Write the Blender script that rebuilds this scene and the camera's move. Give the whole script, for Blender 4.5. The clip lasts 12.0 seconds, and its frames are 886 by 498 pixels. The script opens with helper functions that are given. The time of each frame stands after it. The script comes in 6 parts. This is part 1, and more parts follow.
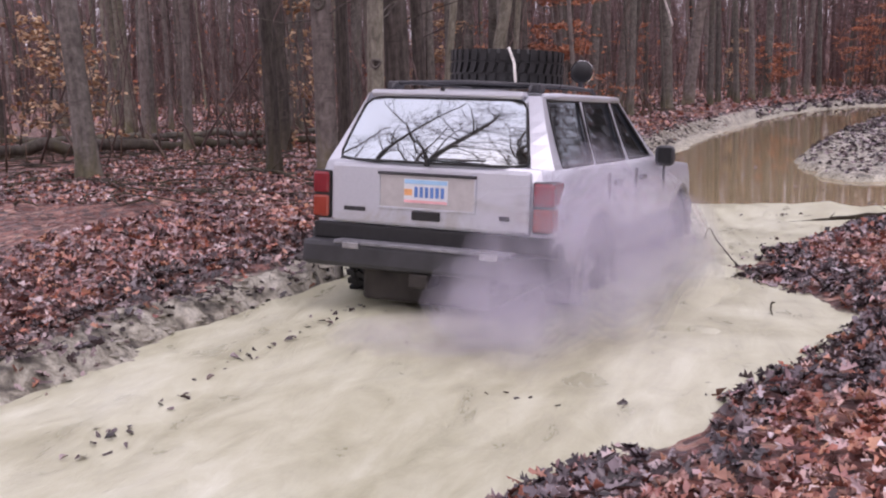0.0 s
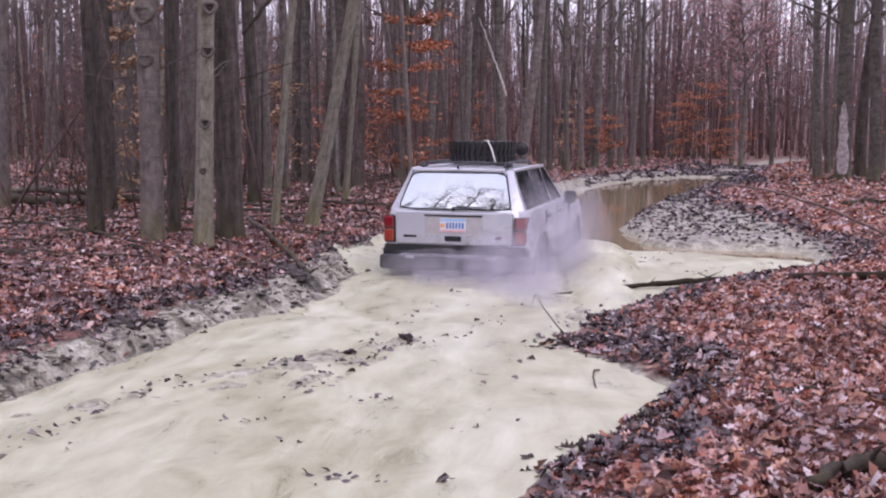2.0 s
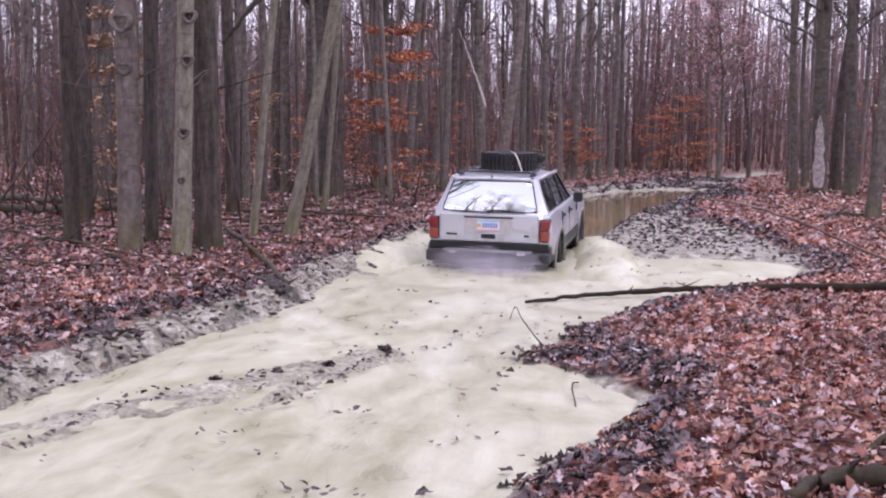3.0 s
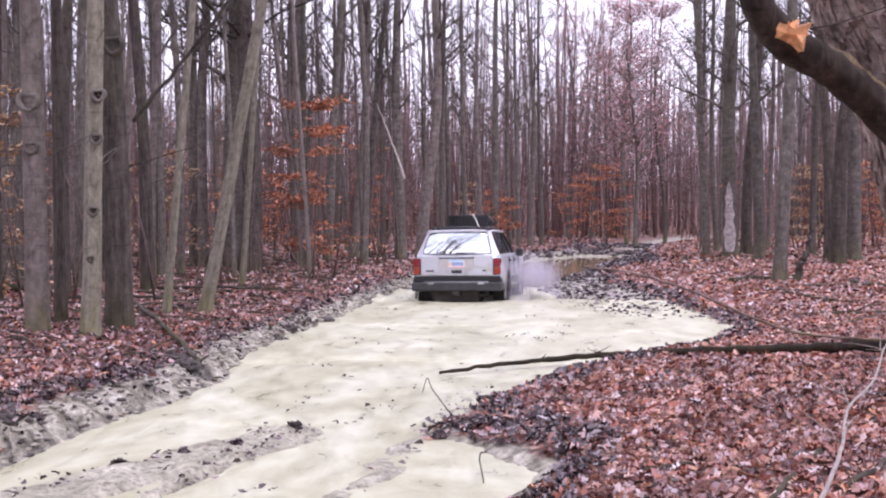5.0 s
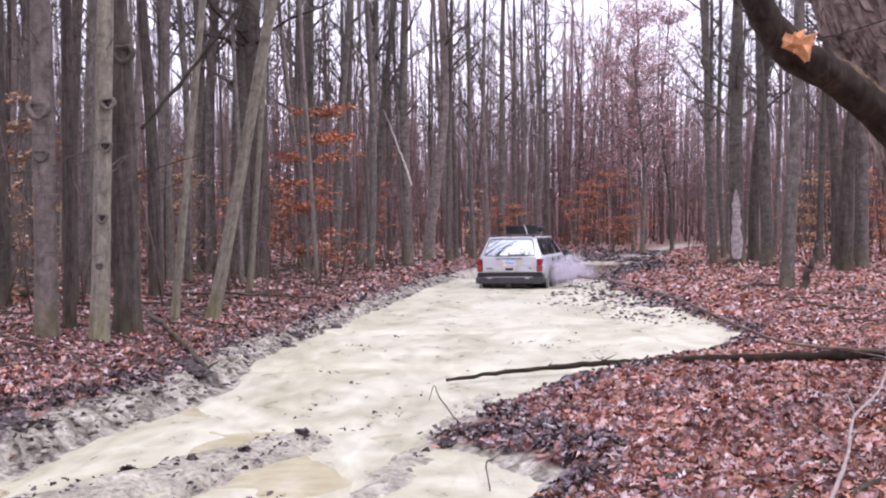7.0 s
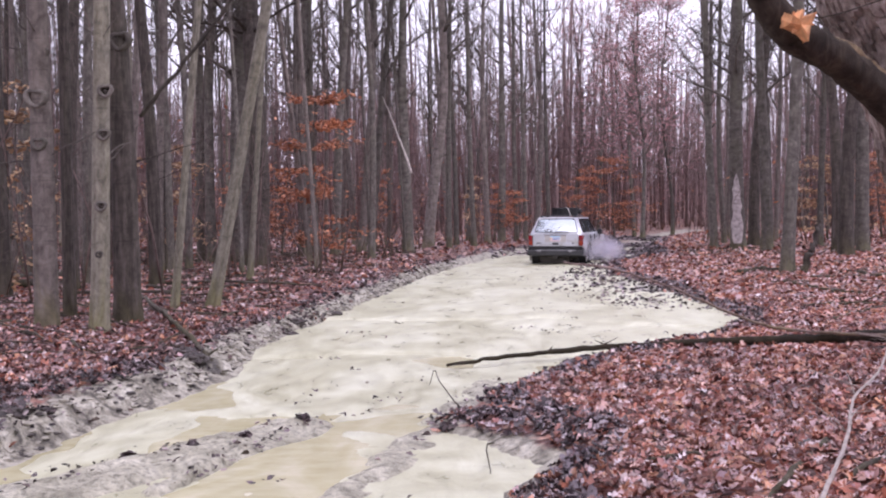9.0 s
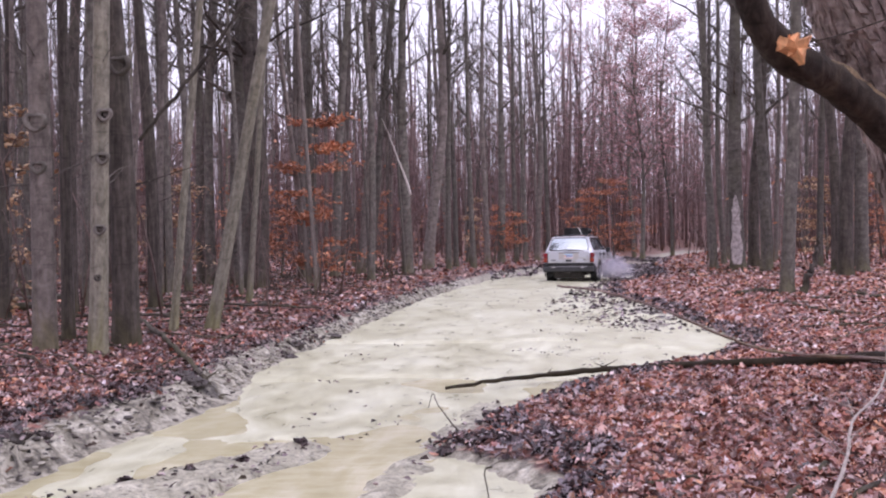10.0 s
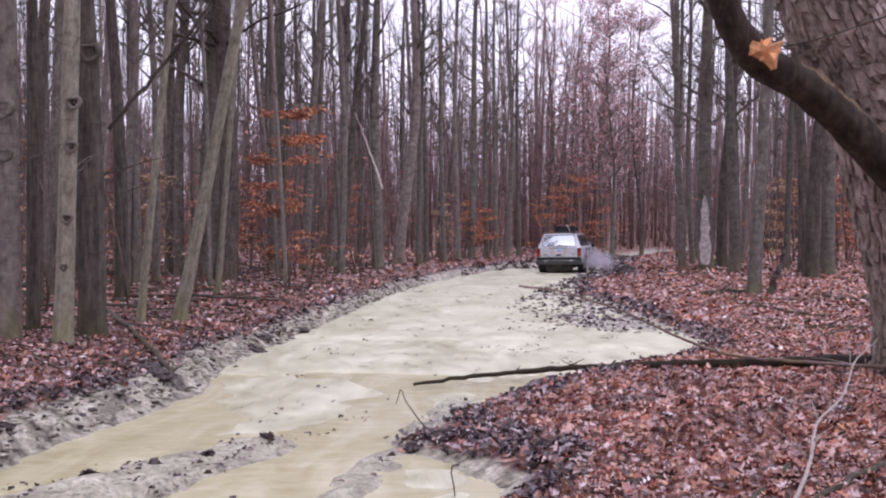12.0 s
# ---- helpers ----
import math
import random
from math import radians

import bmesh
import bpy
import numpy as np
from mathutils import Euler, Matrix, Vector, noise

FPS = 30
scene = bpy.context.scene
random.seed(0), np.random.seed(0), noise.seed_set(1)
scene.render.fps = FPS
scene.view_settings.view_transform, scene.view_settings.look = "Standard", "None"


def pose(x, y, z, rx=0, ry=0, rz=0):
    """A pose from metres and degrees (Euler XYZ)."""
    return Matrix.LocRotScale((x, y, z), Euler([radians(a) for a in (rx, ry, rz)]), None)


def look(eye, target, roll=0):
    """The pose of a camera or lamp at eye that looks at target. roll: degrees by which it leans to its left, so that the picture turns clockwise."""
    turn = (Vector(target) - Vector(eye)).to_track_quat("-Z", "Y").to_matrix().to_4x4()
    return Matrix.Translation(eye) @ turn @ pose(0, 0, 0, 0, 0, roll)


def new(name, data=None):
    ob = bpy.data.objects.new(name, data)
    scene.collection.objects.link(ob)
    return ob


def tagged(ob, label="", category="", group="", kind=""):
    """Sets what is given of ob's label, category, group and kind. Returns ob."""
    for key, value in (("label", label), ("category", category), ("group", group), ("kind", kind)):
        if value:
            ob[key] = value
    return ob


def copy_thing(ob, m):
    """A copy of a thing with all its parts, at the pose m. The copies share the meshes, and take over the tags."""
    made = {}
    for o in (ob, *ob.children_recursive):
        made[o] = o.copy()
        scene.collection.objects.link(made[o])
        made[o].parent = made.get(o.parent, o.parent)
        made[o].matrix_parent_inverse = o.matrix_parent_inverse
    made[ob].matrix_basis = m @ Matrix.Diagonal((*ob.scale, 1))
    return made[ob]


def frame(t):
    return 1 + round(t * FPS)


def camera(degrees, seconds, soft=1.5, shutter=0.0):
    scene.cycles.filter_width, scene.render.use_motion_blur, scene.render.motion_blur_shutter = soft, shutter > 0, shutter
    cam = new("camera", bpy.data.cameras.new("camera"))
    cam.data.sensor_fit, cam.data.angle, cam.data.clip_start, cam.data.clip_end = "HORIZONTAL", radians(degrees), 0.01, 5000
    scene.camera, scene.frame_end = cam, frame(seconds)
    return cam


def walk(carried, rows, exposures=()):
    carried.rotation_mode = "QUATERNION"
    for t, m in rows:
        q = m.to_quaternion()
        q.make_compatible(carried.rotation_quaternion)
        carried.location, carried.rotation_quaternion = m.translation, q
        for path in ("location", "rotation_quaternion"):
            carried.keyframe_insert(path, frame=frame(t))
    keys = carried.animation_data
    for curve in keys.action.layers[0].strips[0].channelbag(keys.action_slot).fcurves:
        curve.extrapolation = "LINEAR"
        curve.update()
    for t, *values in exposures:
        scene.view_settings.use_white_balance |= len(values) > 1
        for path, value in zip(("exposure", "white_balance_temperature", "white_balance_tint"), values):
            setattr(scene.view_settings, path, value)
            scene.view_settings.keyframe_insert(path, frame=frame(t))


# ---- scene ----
cam = camera(46.57, 12.0, soft=2.1)
# seconds, yaw, pitch, roll and place of a camera held in the hand, swaying a little
PATH = [(0.0, 15.53, -9.37, 1.61, -0.154, -0.079, 1.573), (0.5, 12.98, -8.32, 1.17, -0.113, -0.038, 1.584), (1.0, 10.14, -7.86, 0.41, -0.098, 0.042, 1.573), (1.5, 7.84, -6.25, -0.11, -0.113, 0.049, 1.592), (2.0, 6.72, -6.03, -0.04, -0.099, 0.066, 1.584), (2.5, 5.68, -5.30, -0.13, -0.104, 0.072, 1.583), (3.0, 5.57, -5.44, -0.47, -0.106, 0.074, 1.591), (3.5, 4.95, -5.17, -0.29, -0.106, 0.082, 1.590), (3.7, 4.74, -4.62, -0.01, -0.097, 0.095, 1.613), (5.3, 1.09, -1.38, 0.59, 0.047, -0.035, 1.617), (5.5, 1.60, -1.39, 0.68, 0.033, -0.047, 1.630), (6.0, 1.96, -1.54, -0.11, 0.028, -0.033, 1.612), (6.5, 2.19, -1.65, 0.36, 0.012, 0.001, 1.597), (7.0, 1.74, -1.19, 0.50, 0.036, -0.044, 1.635), (7.2, 1.51, -1.41, 0.56, 0.021, -0.041, 1.626), (9.0, 1.77, -1.86, 0.96, 0.048, -0.030, 1.604), (9.5, 3.16, -0.49, 1.89, 0.064, -0.031, 1.613), (10.0, 1.78, -0.67, 1.12, 0.067, -0.030, 1.617), (10.5, 0.85, -0.84, 0.44, 0.049, -0.020, 1.621), (11.0, 0.19, -1.06, -0.08, 0.054, -0.016, 1.614), (11.5, 0.16, -1.37, -0.22, 0.054, -0.018, 1.608), (12.0, 0.14, -0.99, 0.02, 0.062, -0.016, 1.634)]
walk(cam, [(t, pose(ex, ey, ez, 90 + p, r, y)) for t, y, p, r, ex, ey, ez in PATH], exposures=[(0.0, 0.0, 6500, 27), (1.0, 0.02, 6200, 28), (1.5, 0.02, 6150, 28), (3.0, 0.20, 6100, 29), (6.0, 0.49, 6150, 26), (7.2, 0.45, 6150, 26), (9.0, 0.29, 6150, 26), (12.0, 0.13, 6150, 26)])
# seconds, place and turn (yaw, pitch, roll) of the car's rear bumper at ground level
CAR = [(0.0, -2.08, 6.07, -0.08, -8.9, -2.6, 2.3), (0.5, -1.92, 7.66, -0.15, -8.8, -2.3, 0.4), (1.0, -1.73, 9.09, -0.3, -9.1, -0.6, -0.2), (1.5, -1.55, 10.44, -0.3, -9.1, -0.8, -0.9), (2.0, -1.38, 11.73, -0.34, -9.2, 0.5, 0.3), (2.5, -1.17, 13.11, -0.37, -10.2, 1.2, -0.0), (3.0, -0.87, 14.25, -0.38, -8.4, 2.8, 0.8), (3.5, -0.69, 15.74, -0.3, -7.3, 1.6, 1.8), (5.5, 0.02, 21.15, -0.14, -10.1, -1.2, -1.6), (6.0, 0.25, 22.98, -0.24, -11.9, 0.4, -2.4), (6.5, 0.5, 24.61, -0.29, -15.0, 1.2, -0.4), (7.0, 0.9, 25.99, -0.23, -16.0, 0.3, -0.6), (9.0, 2.47, 31.48, -0.11, -16.1, -0.3, 0.5), (10.0, 3.15, 34.34, -0.05, -15.7, -0.6, 0.0), (11.0, 3.78, 36.79, -0.07, -14.9, -0.0, -0.7), (12.0, 4.34, 38.94, -0.07, -16.4, 0.1, -0.9)]

# ---- light: a bright overcast winter sky ----
world = bpy.data.worlds.new("overcast_sky")
scene.world = world
world.use_nodes = True
wn, wl = world.node_tree.nodes, world.node_tree.links
sky = wn.new("ShaderNodeTexSky")
sky.sky_type, sky.sun_disc = "NISHITA", False
sky.sun_elevation, sky.sun_rotation = radians(38), radians(200)
sky.dust_density, sky.air_density = 4.0, 1.0
veil = wn.new("ShaderNodeMix")
veil.data_type = "RGBA"
veil.inputs["Factor"].default_value = 0.9
veil.inputs["B"].default_value = (9.4, 9.3, 10.2, 1)
wl.new(sky.outputs["Color"], veil.inputs["A"])
wl.new(veil.outputs["Result"], wn["Background"].inputs["Color"])
wn["Background"].inputs["Strength"].default_value = 0.14
sun = new("overcast_sun", bpy.data.lights.new("overcast_sun", "SUN"))
sun.data.energy, sun.data.angle, sun.data.color = 1.0, radians(40), (1.0, 0.97, 0.93)
sun.matrix_world = look((10, 5, 26), (0, 12, 0))


# ---- materials ----
class Nodes:
    """A small builder of node materials."""

    def __init__(self, name, rough=0.6, metal=0.0, spec=0.5):
        self.m = bpy.data.materials.new(name)
        self.m.use_nodes = True
        self.t = self.m.node_tree
        self.b = self.t.nodes["Principled BSDF"]
        self.b.inputs["Roughness"].default_value = rough
        self.b.inputs["Metallic"].default_value = metal
        self.b.inputs["Specular IOR Level"].default_value = spec
        self.tc = self.n("ShaderNodeTexCoord")

    def n(self, kind):
        return self.t.nodes.new(kind)

    def link(self, a, b):
        self.t.links.new(a, b)

    def coords(self, stretch=(1, 1, 1), space="Object"):
        mp = self.n("ShaderNodeMapping")
        mp.inputs["Scale"].default_value = stretch
        self.link(self.tc.outputs[space], mp.inputs["Vector"])
        return mp.outputs["Vector"]

    def noise(self, scale, detail=4, stretch=(1, 1, 1), space="Object", rough=0.6, warp=0.0):
        x = self.n("ShaderNodeTexNoise")
        x.inputs["Scale"].default_value, x.inputs["Detail"].default_value = scale, detail
        x.inputs["Roughness"].default_value, x.inputs["Distortion"].default_value = rough, warp
        self.link(self.coords(stretch, space), x.inputs["Vector"])
        return x.outputs["Fac"]

    def ramp(self, fac, stops):
        r = self.n("ShaderNodeValToRGB")
        e = r.color_ramp.elements
        while len(e) < len(stops):
            e.new(0.5)
        for el, (p, c) in zip(e, stops):
            el.position = p
            el.color = (*c, 1) if not isinstance(c, (int, float)) else (c, c, c, 1)
        self.link(fac, r.inputs["Fac"])
        return r.outputs["Color"]

    def mix(self, fac, a, b, blend="MIX"):
        x = self.n("ShaderNodeMix")
        x.data_type, x.blend_type = "RGBA", blend
        for sock, v in ((x.inputs["Factor"], fac), (x.inputs["A"], a), (x.inputs["B"], b)):
            if isinstance(v, (int, float)):
                sock.default_value = v
            elif isinstance(v, tuple):
                sock.default_value = (*v, 1)
            else:
                self.link(v, sock)
        return x.outputs["Result"]

    def colour(self, c):
        if isinstance(c, tuple):
            self.b.inputs["Base Color"].default_value = (*c, 1)
        else:
            self.link(c, self.b.inputs["Base Color"])
        return self

    def bump(self, h, strength=0.4, depth=0.01):
        x = self.n("ShaderNodeBump")
        x.inputs["Strength"].default_value, x.inputs["Distance"].default_value = strength, depth
        self.link(h, x.inputs["Height"])
        self.link(x.outputs["Normal"], self.b.inputs["Normal"])
        return self

    def rough(self, h):
        self.link(h, self.b.inputs["Roughness"])
        return self


def bark(name, dark, mid, light, moss, scale=9.0, furrow=0.35, relief=0.02):
    """Bark: blotches that lie across the trunk, soft streaks along it, lichen, and moss near the foot."""
    k = Nodes(name, 0.85, spec=0.25)
    blotch = k.noise(scale * 0.55, 7, (1, 1, 1.5), warp=0.5, rough=0.68)
    streak = k.noise(scale * 1.5, 6, (1, 1, 0.14), warp=0.6, rough=0.65)
    grain = k.mix(furrow, blotch, streak)
    info = k.n("ShaderNodeObjectInfo")
    base = k.ramp(grain, [(0.33, dark), (0.49, mid), (0.68, light)])
    tone = k.ramp(info.outputs["Random"], [(0.0, 0.70), (0.5, 0.95), (1.0, 1.2)])
    base = k.mix(1.0, base, tone, "MULTIPLY")
    patch = k.noise(1.6, 5, (1, 1, 0.4), warp=0.5)
    base = k.mix(k.ramp(patch, [(0.48, 0.0), (0.70, 0.7)]), base, moss)
    # green moss climbs the foot unevenly
    sep = k.n("ShaderNodeSeparateXYZ")
    k.link(k.tc.outputs["Object"], sep.inputs["Vector"])
    foot = k.n("ShaderNodeMath")
    foot.operation = "MULTIPLY_ADD"
    foot.inputs[1].default_value = -0.36
    k.link(sep.outputs["Z"], foot.inputs[0])
    k.link(k.noise(2.4, 5, (1, 1, 0.5), warp=0.6), foot.inputs[2])
    green = tuple(a * b for a, b in zip(mid, (1.0, 1.04, 0.62)))
    base = k.mix(k.ramp(foot.outputs[0], [(0.22, 0.0), (0.52, 0.75)]), base, green)
    spots = k.ramp(k.noise(4.5, 6, (1, 1, 0.9), warp=0.4, rough=0.7), [(0.34, 0.55), (0.5, 1.0), (0.66, 1.35)])
    base = k.mix(0.8, base, spots, "MULTIPLY")
    # thin dark creases round the trunk
    crease = k.ramp(k.noise(3.0, 4, (0.5, 0.5, 5.0), warp=0.8), [(0.60, 1.0), (0.70, 0.6)])
    k.colour(k.mix(0.8, base, crease, "MULTIPLY"))
    k.bump(grain, 0.9, relief)
    return k.m


BARK = bark("grey_brown_bark", (0.050, 0.044, 0.040), (0.125, 0.112, 0.101), (0.225, 0.203, 0.185), (0.125, 0.12, 0.088))
BARK_PALE = bark("pale_greenish_bark", (0.10, 0.091, 0.073), (0.205, 0.188, 0.152), (0.31, 0.288, 0.24), (0.20, 0.188, 0.125))
BARK_LIGHT = bark("light_grey_beech_bark", (0.075, 0.062, 0.057), (0.175, 0.149, 0.137), (0.28, 0.245, 0.227), (0.16, 0.14, 0.118))
BARK_BROWN = bark("brown_twig_bark", (0.075, 0.054, 0.050), (0.18, 0.129, 0.118), (0.28, 0.208, 0.19), (0.17, 0.125, 0.112))
# brown twig bark paled towards lilac, distance haze put into the colour
BARK_HAZED = bark("haze_paled_brown_twigs", (0.14, 0.098, 0.095), (0.26, 0.185, 0.18), (0.36, 0.27, 0.265), (0.26, 0.175, 0.168))
BARK_LIMB = bark("mossy_dark_limb_bark", (0.010, 0.008, 0.007), (0.032, 0.024, 0.020), (0.085, 0.066, 0.052), (0.06, 0.045, 0.03), 7.0, 0.7, 0.03)
BARK_DARK = bark("dark_wet_bark", (0.028, 0.024, 0.021), (0.075, 0.063, 0.056), (0.145, 0.123, 0.11), (0.095, 0.088, 0.064), 9.0, 0.65, 0.03)
BARK_ROUGH = bark("rough_flaky_bark", (0.045, 0.036, 0.034), (0.24, 0.195, 0.18), (0.46, 0.40, 0.375), (0.21, 0.185, 0.15), 8.0, 0.6, 0.03)


def flat_mat(name, c, rough=0.6, metal=0.0, spec=0.5, var=0.12, scale=14.0, bump=0.0):
    k = Nodes(name, rough, metal, spec)
    g = k.noise(scale, 4)
    lo, hi = tuple(v * (1 - var) for v in c), tuple(min(1.0, v * (1 + var)) for v in c)
    k.colour(k.ramp(g, [(0.3, lo), (0.7, hi)]))
    if bump:
        k.bump(g, bump, 0.01)
    return k.m


def leaf_mat(name, stops, rough=0.45):
    k = Nodes(name, rough, spec=0.5)
    geo = k.n("ShaderNodeNewGeometry")
    base = k.ramp(geo.outputs["Random Per Island"], stops)
    base = k.mix(0.35, base, k.ramp(k.noise(40, 3), [(0.3, 0.45), (0.7, 1.0)]), "MULTIPLY")
    k.colour(k.mix(1.0, base, k.ramp(k.noise(1.5, 4, warp=0.4), [(0.36, (0.72, 0.69, 0.75)), (0.5, (1.10, 1.06, 1.10)), (0.66, (1.38, 1.30, 1.28))]), "MULTIPLY"))
    return k.m


# random leaf tones; shaded gaps and lilac sky highlights put into the end stops
LITTER = leaf_mat("wet_fallen_leaves", [(0.0, (0.04, 0.022, 0.02)), (0.12, (0.17, 0.07, 0.055)), (0.25, (0.46, 0.18, 0.115)), (0.37, (0.26, 0.115, 0.105)), (0.50, (0.60, 0.33, 0.20)), (0.61, (0.43, 0.20, 0.175)), (0.73, (0.66, 0.46, 0.39)), (0.84, (0.48, 0.33, 0.34)), (0.94, (0.66, 0.53, 0.49)), (1.0, (0.72, 0.64, 0.64))], 0.24)
DARK_LITTER = leaf_mat("muddy_dark_leaves", [(0.0, (0.018, 0.014, 0.015)), (0.4, (0.065, 0.047, 0.047)), (0.7, (0.16, 0.125, 0.125)), (0.9, (0.29, 0.235, 0.23)), (1.0, (0.42, 0.35, 0.34))], 0.25)
SPIT_LITTER = leaf_mat("lilac_grey_muddy_leaves", [(0.0, (0.02, 0.016, 0.018)), (0.4, (0.08, 0.062, 0.066)), (0.7, (0.20, 0.165, 0.175)), (0.9, (0.36, 0.31, 0.32)), (1.0, (0.52, 0.45, 0.46))], 0.22)
# duller leaf colours, with the shade under the trees put into them
SHADE_LITTER = leaf_mat("shade_toned_brown_leaves", [(0.0, (0.03, 0.021, 0.021)), (0.3, (0.12, 0.072, 0.070)), (0.6, (0.25, 0.158, 0.152)), (0.85, (0.40, 0.295, 0.285)), (1.0, (0.54, 0.45, 0.44))], 0.3)
BEECH = leaf_mat("orange_beech_leaves", [(0.0, (0.27, 0.085, 0.035)), (0.5, (0.48, 0.18, 0.085)), (1.0, (0.62, 0.31, 0.17))], 0.6)
PALE_BEECH = leaf_mat("pale_tan_beech_leaves", [(0.0, (0.30, 0.17, 0.09)), (0.5, (0.48, 0.31, 0.17)), (1.0, (0.60, 0.46, 0.28))], 0.6)
RED_LEAF = leaf_mat("dull_red_leaves", [(0.0, (0.44, 0.18, 0.18)), (0.5, (0.60, 0.34, 0.34)), (1.0, (0.72, 0.49, 0.49))], 0.6)


def ground_material():
    k = Nodes("leaf_litter_and_mud", 0.6, spec=0.4)
    v = k.n("ShaderNodeTexVoronoi")
    v.inputs["Scale"].default_value = 13.0
    w = k.n("ShaderNodeVectorMath")
    w.operation = "ADD"
    nz = k.n("ShaderNodeTexNoise")
    nz.inputs["Scale"].default_value = 9.0
    k.link(k.tc.outputs["Object"], nz.inputs["Vector"])
    sc = k.n("ShaderNodeVectorMath")
    sc.operation = "SCALE"
    sc.inputs["Scale"].default_value = 0.12
    k.link(nz.outputs["Color"], sc.inputs[0])
    k.link(k.tc.outputs["Object"], w.inputs[0])
    k.link(sc.outputs["Vector"], w.inputs[1])
    k.link(w.outputs["Vector"], v.inputs["Vector"])
    sep = k.n("ShaderNodeSeparateColor")
    k.link(v.outputs["Color"], sep.inputs["Color"])
    leaves = k.ramp(sep.outputs["Red"], [(0.0, (0.04, 0.02, 0.018)), (0.3, (0.14, 0.055, 0.045)), (0.6, (0.27, 0.105, 0.08)), (0.85, (0.42, 0.20, 0.15)), (1.0, (0.58, 0.39, 0.31))])
    # painted leaves darken towards their edges, shade between them put into the colour
    gap_shade = k.ramp(v.outputs["Distance"], [(0.25, 1.0), (0.8, 0.35)])
    leaves = k.mix(0.7, leaves, gap_shade, "MULTIPLY")
    big = k.noise(0.6, 3)
    leaves = k.mix(k.ramp(big, [(0.4, 0.0), (0.75, 0.5)]), leaves, (0.10, 0.055, 0.05))
    mudn = k.noise(5.0, 6, warp=0.5)
    mud = k.ramp(mudn, [(0.34, (0.055, 0.047, 0.039)), (0.43, (0.20, 0.182, 0.142)), (0.52, (0.37, 0.345, 0.275)), (0.64, (0.50, 0.475, 0.40)), (0.8, (0.60, 0.575, 0.505))])
    at = k.n("ShaderNodeAttribute")
    at.attribute_name = "mud"
    edge = k.n("ShaderNodeMath")
    edge.operation = "ADD"
    k.link(at.outputs["Fac"], edge.inputs[0])
    sh = k.n("ShaderNodeMath")
    sh.operation = "MULTIPLY_ADD"
    sh.inputs[1].default_value, sh.inputs[2].default_value = 1.1, -0.55
    k.link(k.noise(2.6, 6, warp=0.4), sh.inputs[0])
    k.link(sh.outputs[0], edge.inputs[1])
    speck = k.noise(22.0, 5, warp=0.3, rough=0.75)
    silt = k.n("ShaderNodeAttribute")
    silt.attribute_name = "silt"
    mud = k.mix(silt.outputs["Fac"], mud, k.ramp(mudn, [(0.3, (0.27, 0.255, 0.185)), (0.5, (0.42, 0.40, 0.305)), (0.7, (0.57, 0.545, 0.44))]))
    mud = k.mix(0.75, mud, k.ramp(speck, [(0.36, (0.30, 0.29, 0.30)), (0.46, (0.95, 0.95, 0.96)), (0.60, (1.5, 1.5, 1.54))]), "MULTIPLY")
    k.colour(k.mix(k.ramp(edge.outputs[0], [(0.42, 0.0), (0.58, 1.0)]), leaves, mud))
    k.rough(k.ramp(mudn, [(0.3, 0.3), (0.7, 0.65)]))
    k.bump(k.mix(at.outputs["Fac"], v.outputs["Distance"], k.mix(0.5, mudn, speck)), 1.0, 0.05)
    return k.m


def water_material():
    k = Nodes("churned_pale_mud_water", 0.4, spec=0.35)
    swirl = k.noise(0.8, 6, (1, 0.5, 1), warp=0.9, rough=0.65)
    fine = k.noise(4.2, 6, (1, 0.45, 1), warp=0.5, rough=0.66)
    a = k.ramp(swirl, [(0.32, (0.321, 0.310, 0.191)), (0.44, (0.472, 0.463, 0.321)), (0.54, (0.586, 0.586, 0.437)), (0.68, (0.745, 0.757, 0.618))])
    k.colour(k.mix(0.4, a, k.ramp(fine, [(0.32, (0.283, 0.276, 0.167)), (0.52, (0.548, 0.542, 0.381)), (0.75, (0.794, 0.808, 0.670))])))
    k.rough(k.ramp(fine, [(0.35, 0.26), (0.7, 0.55)]))
    k.bump(k.mix(0.35, fine, swirl), 0.55, 0.06)
    return k.m


def pond_material():
    k = Nodes("still_brown_pond_water", 0.05, spec=0.45)
    k.colour(k.ramp(k.noise(0.5, 4), [(0.3, (0.28, 0.215, 0.115)), (0.7, (0.36, 0.285, 0.165))]))
    k.bump(k.noise(3.0, 3, (1, 0.4, 1)), 0.08, 0.01)
    return k.m


def settled_material():
    k = Nodes("settled_khaki_mud_water", 0.25, spec=0.45)
    streak = k.noise(1.3, 5, (1, 0.35, 1), warp=1.5)
    fine = k.noise(6.0, 4, (0.5, 1.2, 1), warp=0.6)
    a = k.ramp(streak, [(0.3, (0.391, 0.363, 0.194)), (0.5, (0.500, 0.466, 0.278)), (0.68, (0.652, 0.617, 0.442))])
    k.colour(k.mix(0.25, a, k.ramp(fine, [(0.35, (0.369, 0.336, 0.200)), (0.7, (0.782, 0.748, 0.579))])))
    k.bump(fine, 0.15, 0.02)
    return k.m


GROUND, MUDWATER, POND, SETTLED = ground_material(), water_material(), pond_material(), settled_material()
WETMUD = flat_mat("wet_grey_mud", (0.36, 0.335, 0.28), 0.35, var=0.35, scale=7.0, bump=0.5)
DARKMUD = flat_mat("dark_wet_clod", (0.055, 0.044, 0.040), 0.5, var=0.6, scale=26.0, bump=1.0)
CUTWOOD = flat_mat("fresh_torn_wood", (0.72, 0.36, 0.17), 0.7, var=0.4, scale=12.0, bump=0.6)
